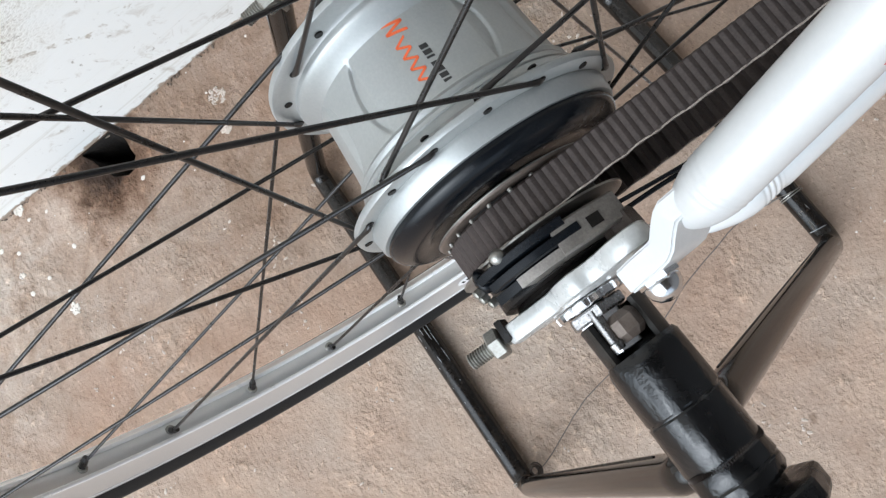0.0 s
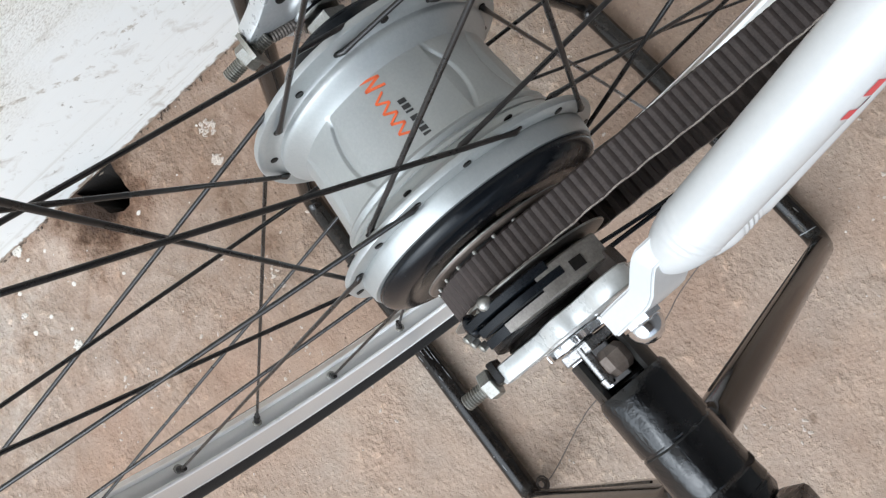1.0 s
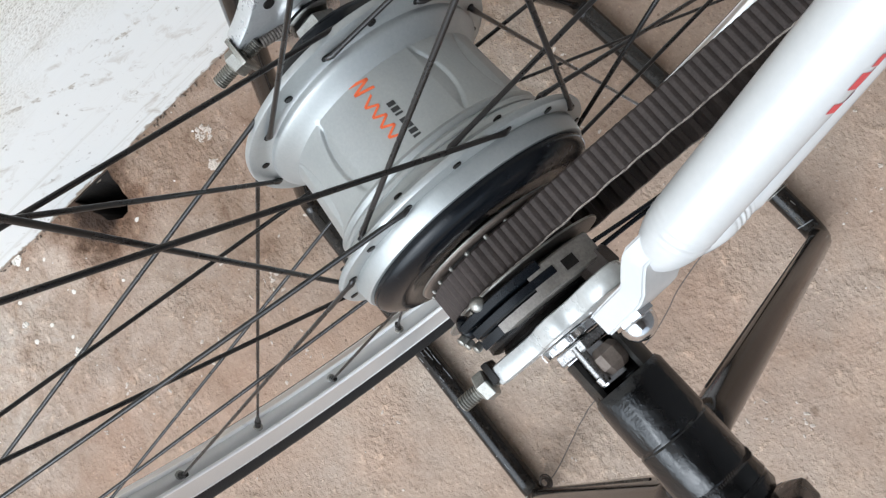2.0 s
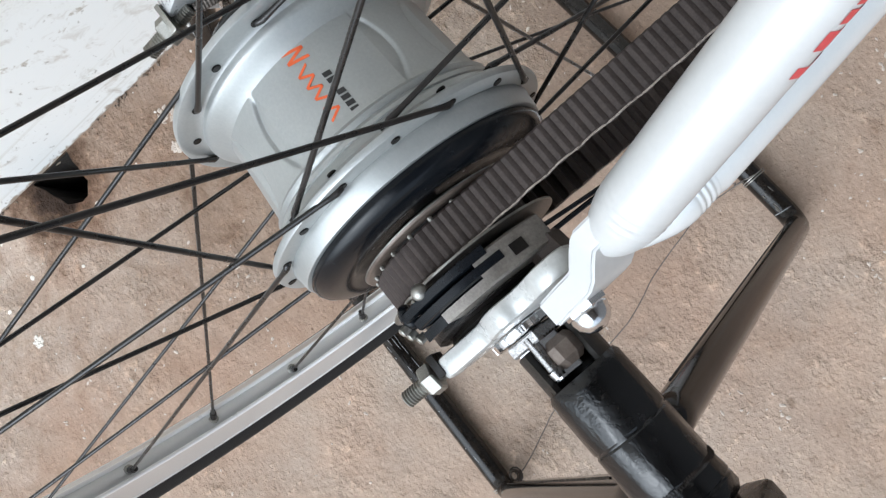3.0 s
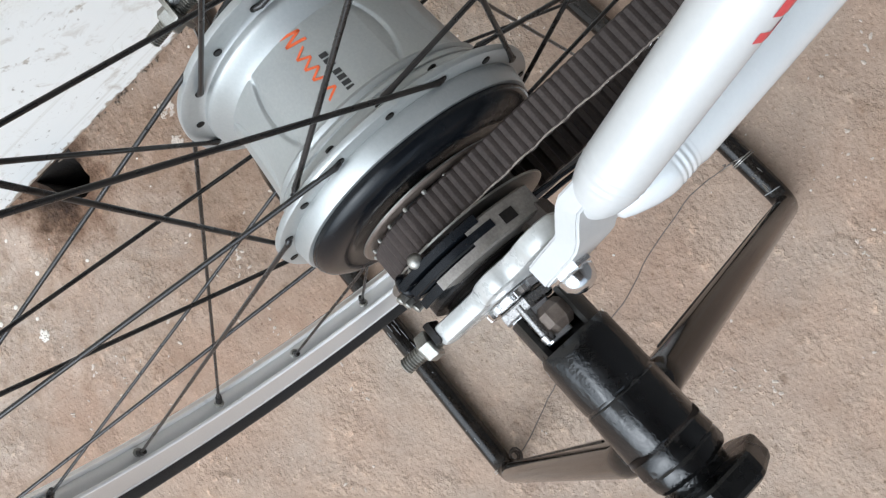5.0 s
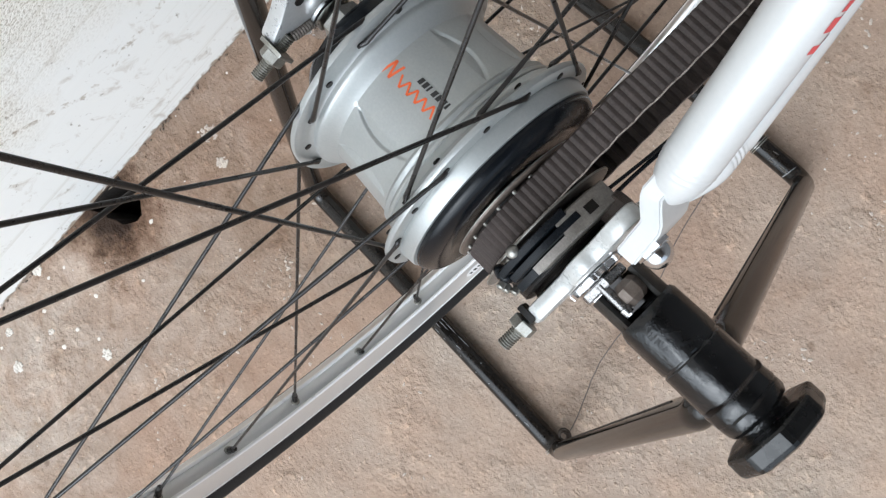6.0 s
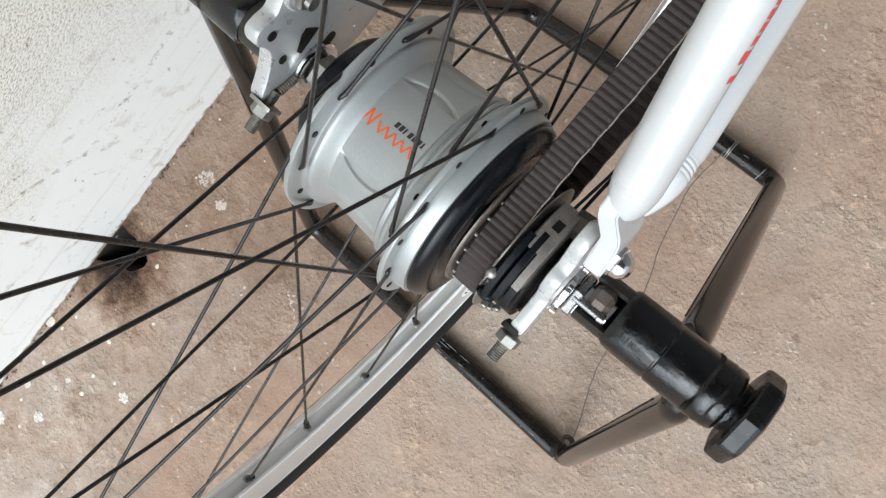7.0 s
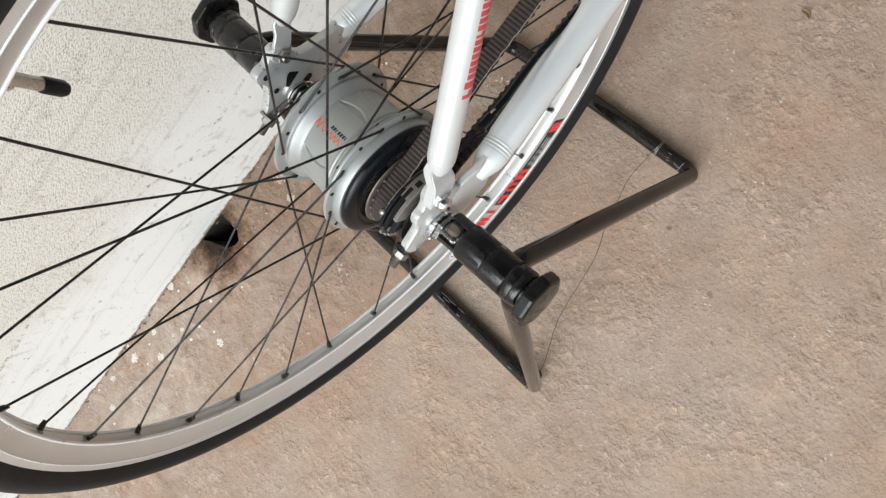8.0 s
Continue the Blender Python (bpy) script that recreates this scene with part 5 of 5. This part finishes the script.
# ---- stand ----
def build_stand():
    stand = thing("bicycle_stand", "glossy black bent-tube stand carrying the bicycle by its pegs", "bike stand")
    r = 0.0078
    rear = [(0.148, -0.139, r), (0.0, -0.139, r), (-0.150, -0.139, r)]
    front = [(0.127, 0.1375, r), (0.0, 0.132, r), (-0.1225, 0.1235, r)]
    top = HUB_Z - 0.0139 - r
    right = [(0.148, -0.139, r), (0.1493, -0.0080, top), (0.1362, 0.0120, top), (0.127, 0.1375, r)]
    left = [(-0.150, -0.139, r), (-0.1462, -0.0085, top), (-0.1330, 0.0090, top), (-0.1225, 0.1235, r)]
    loop = [(0.05, -0.139, r), rear[0], right[1], right[2], right[3], (0.05, 0.1346, r)]
    part("stand_leg", sweep(bmesh.new(), rounded(loop, 0.016, 8), r, 16), M_STAND, stand, "black bent tube leg", smooth=60)
    loop = [(-0.05, -0.139, r), rear[2], left[1], left[2], left[3], (-0.05, 0.1290, r)]
    part("stand_leg", sweep(bmesh.new(), rounded(loop, 0.016, 8), r, 16), M_STAND, stand, "black bent tube leg", smooth=60)
    for leg, inward in ((right, -1), (left, 1)):
        for lo, hi in ((leg[0], leg[1]), (leg[3], leg[2])):
            p, q = Vector(lo), Vector(hi)
            off = Vector((inward * r * 0.965, 0, 0.0006))
            part("weld_seam", sweep(bmesh.new(), [p.lerp(q, 0.07) + off, p.lerp(q, 0.3) + off, p.lerp(q, 0.93) + off], [0.0003, 0.0006, 0.0007], 8), M_GREASE_SHADE, stand, "dark seam along the tube", smooth=60)
    part("cross_bar", sweep(bmesh.new(), [(0.05, -0.139, r), (0.0, -0.139, r), (-0.05, -0.139, r)], r * 1.002, 16, caps=False), M_STAND, stand, smooth=60)
    part("cross_bar", sweep(bmesh.new(), [(0.05, 0.1346, r), (0.0, 0.1320, r), (-0.05, 0.1290, r)], r * 1.002, 16, caps=False), M_STAND, stand, smooth=60)
    # pale bands of worn paint round the bar near the front corner
    for x, a0, a1, w in ((0.1120, 20, 120, 0.0006), (0.1205, 35, 150, 0.0007), (0.1188, 60, 100, 0.0010)):
        y0 = 0.1372 + 0.0035 * (x - 0.127) / 0.127
        ring = [(x + 0.0016 * k, y0 - (r + 0.0001) * math.cos(radians(a0 + (a1 - a0) * k)), r + (r + 0.0001) * math.sin(radians(a0 + (a1 - a0) * k))) for k in (i / 12 for i in range(13))]
        part("worn_band", sweep(bmesh.new(), ring, [0.0001] + [w * 0.6] * 11 + [0.0001], 6), M_WORN_GLINT, stand, "pale worn paint", smooth=60)
    # scuffs worn through the paint near the front corner
    rnd = random.Random(21)
    for i in range(9):
        x = rnd.uniform(0.088, 0.122)
        a = radians(rnd.uniform(50, 125))
        y0 = 0.1372 + 0.0035 * (x - 0.127) / 0.127
        long = rnd.uniform(0.002, 0.007)
        pts = [(x + long * k, y0 - (r + 0.00005) * math.cos(a + 0.1 * k), r + (r + 0.00005) * math.sin(a + 0.1 * k)) for k in (0.0, 0.35, 0.7, 1.0)]
        part("scuff", sweep(bmesh.new(), pts, [0.0001, 0.0004, 0.0003, 0.0001], 5), M_ZINC, stand, "bare metal scuff", smooth=60)
    # pale lines on the rear bar: scratches, and its thin highlights painted in
    for i in range(16):
        x = rnd.uniform(-0.02, 0.138)
        a = radians(rnd.uniform(35, 135))
        long = rnd.choice((0.0012, 0.002, 0.006, 0.012))
        pts = [(x + long * k, -0.139 - (r + 0.00003) * math.cos(a + 0.05 * k), r + (r + 0.00003) * math.sin(a + 0.05 * k)) for k in (0.0, 0.35, 0.7, 1.0)]
        part("scuff", sweep(bmesh.new(), pts, [0.0001, 0.0003, 0.00025, 0.0001], 5), M_WORN_GLINT, stand, "pale line for scratches and painted highlights on the bar", smooth=60)


build_stand()


def flowing(points, steps=5):
    """A smooth curve through all the points."""
    pts = [Vector(p) for p in points]
    pts = [2 * pts[0] - pts[1]] + pts + [2 * pts[-1] - pts[-2]]
    out = []
    for p0, p1, p2, p3 in zip(pts, pts[1:], pts[2:], pts[3:]):
        for i in range(steps):
            t = i / steps
            out.append(0.5 * (2 * p1 + (p2 - p0) * t + (2 * p0 - 5 * p1 + 4 * p2 - p3) * t * t + (3 * p1 - p0 - 3 * p2 + p3) * t ** 3))
    return out + [pts[-2]]


def build_wire():
    bm = bmesh.new()
    rnd = random.Random(2)
    run = [(0.0815, 0.1362, 0.0165), (0.0790, 0.1180, 0.0090), (0.0783, 0.0960, 0.0085), (0.0822, 0.0765, 0.0085), (0.0925, 0.0410, 0.0085), (0.1062, 0.0056, 0.0085), (0.1173, -0.0590, 0.0085), (0.1245, -0.0815, 0.0085), (0.1388, -0.1140, 0.0090), (0.1440, -0.1330, 0.0165)]
    pts = [p + Vector((rnd.uniform(-0.0004, 0.0004), 0, 0)) for p in flowing(run)]
    sweep(bm, pts, 0.00042, 6)
    wire = thing("tie_wire", "thin dull wire strung between the corners of the stand", "wire", at=(0, 0, 0))
    part("strand", bm, M_WIRE, wire, smooth=60)
    tail = [Vector((0.0815 - 0.004 * u, 0.1275 - 0.006 * u + 0.002 * math.sin(9 * u), 0.0150 - 0.004 * u)) for u in (i / 12 for i in range(13))]
    part("loose_end", sweep(bmesh.new(), tail, 0.00045, 6), M_WIRE, wire, smooth=60)
    for centre, radius, lean in ((Vector((0.082, 0.1362, 0.0078)), 0.0088, 0.0), (Vector((0.1400, -0.139, 0.0078)), 0.0088, 0.1)):
        c = []
        for i in range(15):
            u = 2 * math.pi * i / 9
            c.append(centre + Vector((0.0016 * i / 9, radius * math.cos(u), radius * math.sin(u))))
        part("tie_loop", sweep(bmesh.new(), c, 0.00045, 6), M_ZINC, wire, "bare bright wire wound round the bar", smooth=60)
    knot = [Vector((0.1405 + 0.0056 * math.cos(u) * (1 - i / 70), -0.1262 + 0.0046 * math.sin(u) * (1 - i / 90), 0.0100 + 0.00022 * i + 0.0012 * math.sin(1.7 * u))) for i, u in ((i, 2 * math.pi * i / 11) for i in range(38))]
    part("knot", sweep(bmesh.new(), knot, 0.0007, 6), M_RUST, wire, "rusty twisted knot of wire", smooth=60)


build_wire()


def build_leaf():
    bm = bmesh.new()
    rnd = random.Random(9)
    rows = []
    for i in range(9):
        u = i / 8
        w = 0.0036 * math.sin(math.pi * (0.06 + 0.9 * u)) * rnd.uniform(0.75, 1.1)
        x, y = 0.1000 + 0.013 * u, 0.3225 - 0.004 * u + 0.003 * math.sin(3 * u)
        lift = 0.0012 + 0.0035 * u * u
        rows.append([bm.verts.new((x + rnd.uniform(-0.0005, 0.0005), y + k * w, lift + abs(k) * 0.0018)) for k in (-1, -0.5, 0, 0.5, 1)])
    for p, q in zip(rows, rows[1:]):
        for j in range(4):
            bm.faces.new((p[j], p[j + 1], q[j + 1], q[j]))
    ob = new("dry_leaf", finish(bm, "dry_leaf", surface("dry_leaf_brown", (0.16, 0.10, 0.05), (0.30, 0.21, 0.11), rough=0.7, scale=200, fine=900, bump=0.3), 60))
    thick = ob.modifiers.new("thickness", "SOLIDIFY")
    thick.thickness = 0.0003
    tagged(ob, "small curled dry brown leaf lying on the floor", "leaf")


build_leaf()
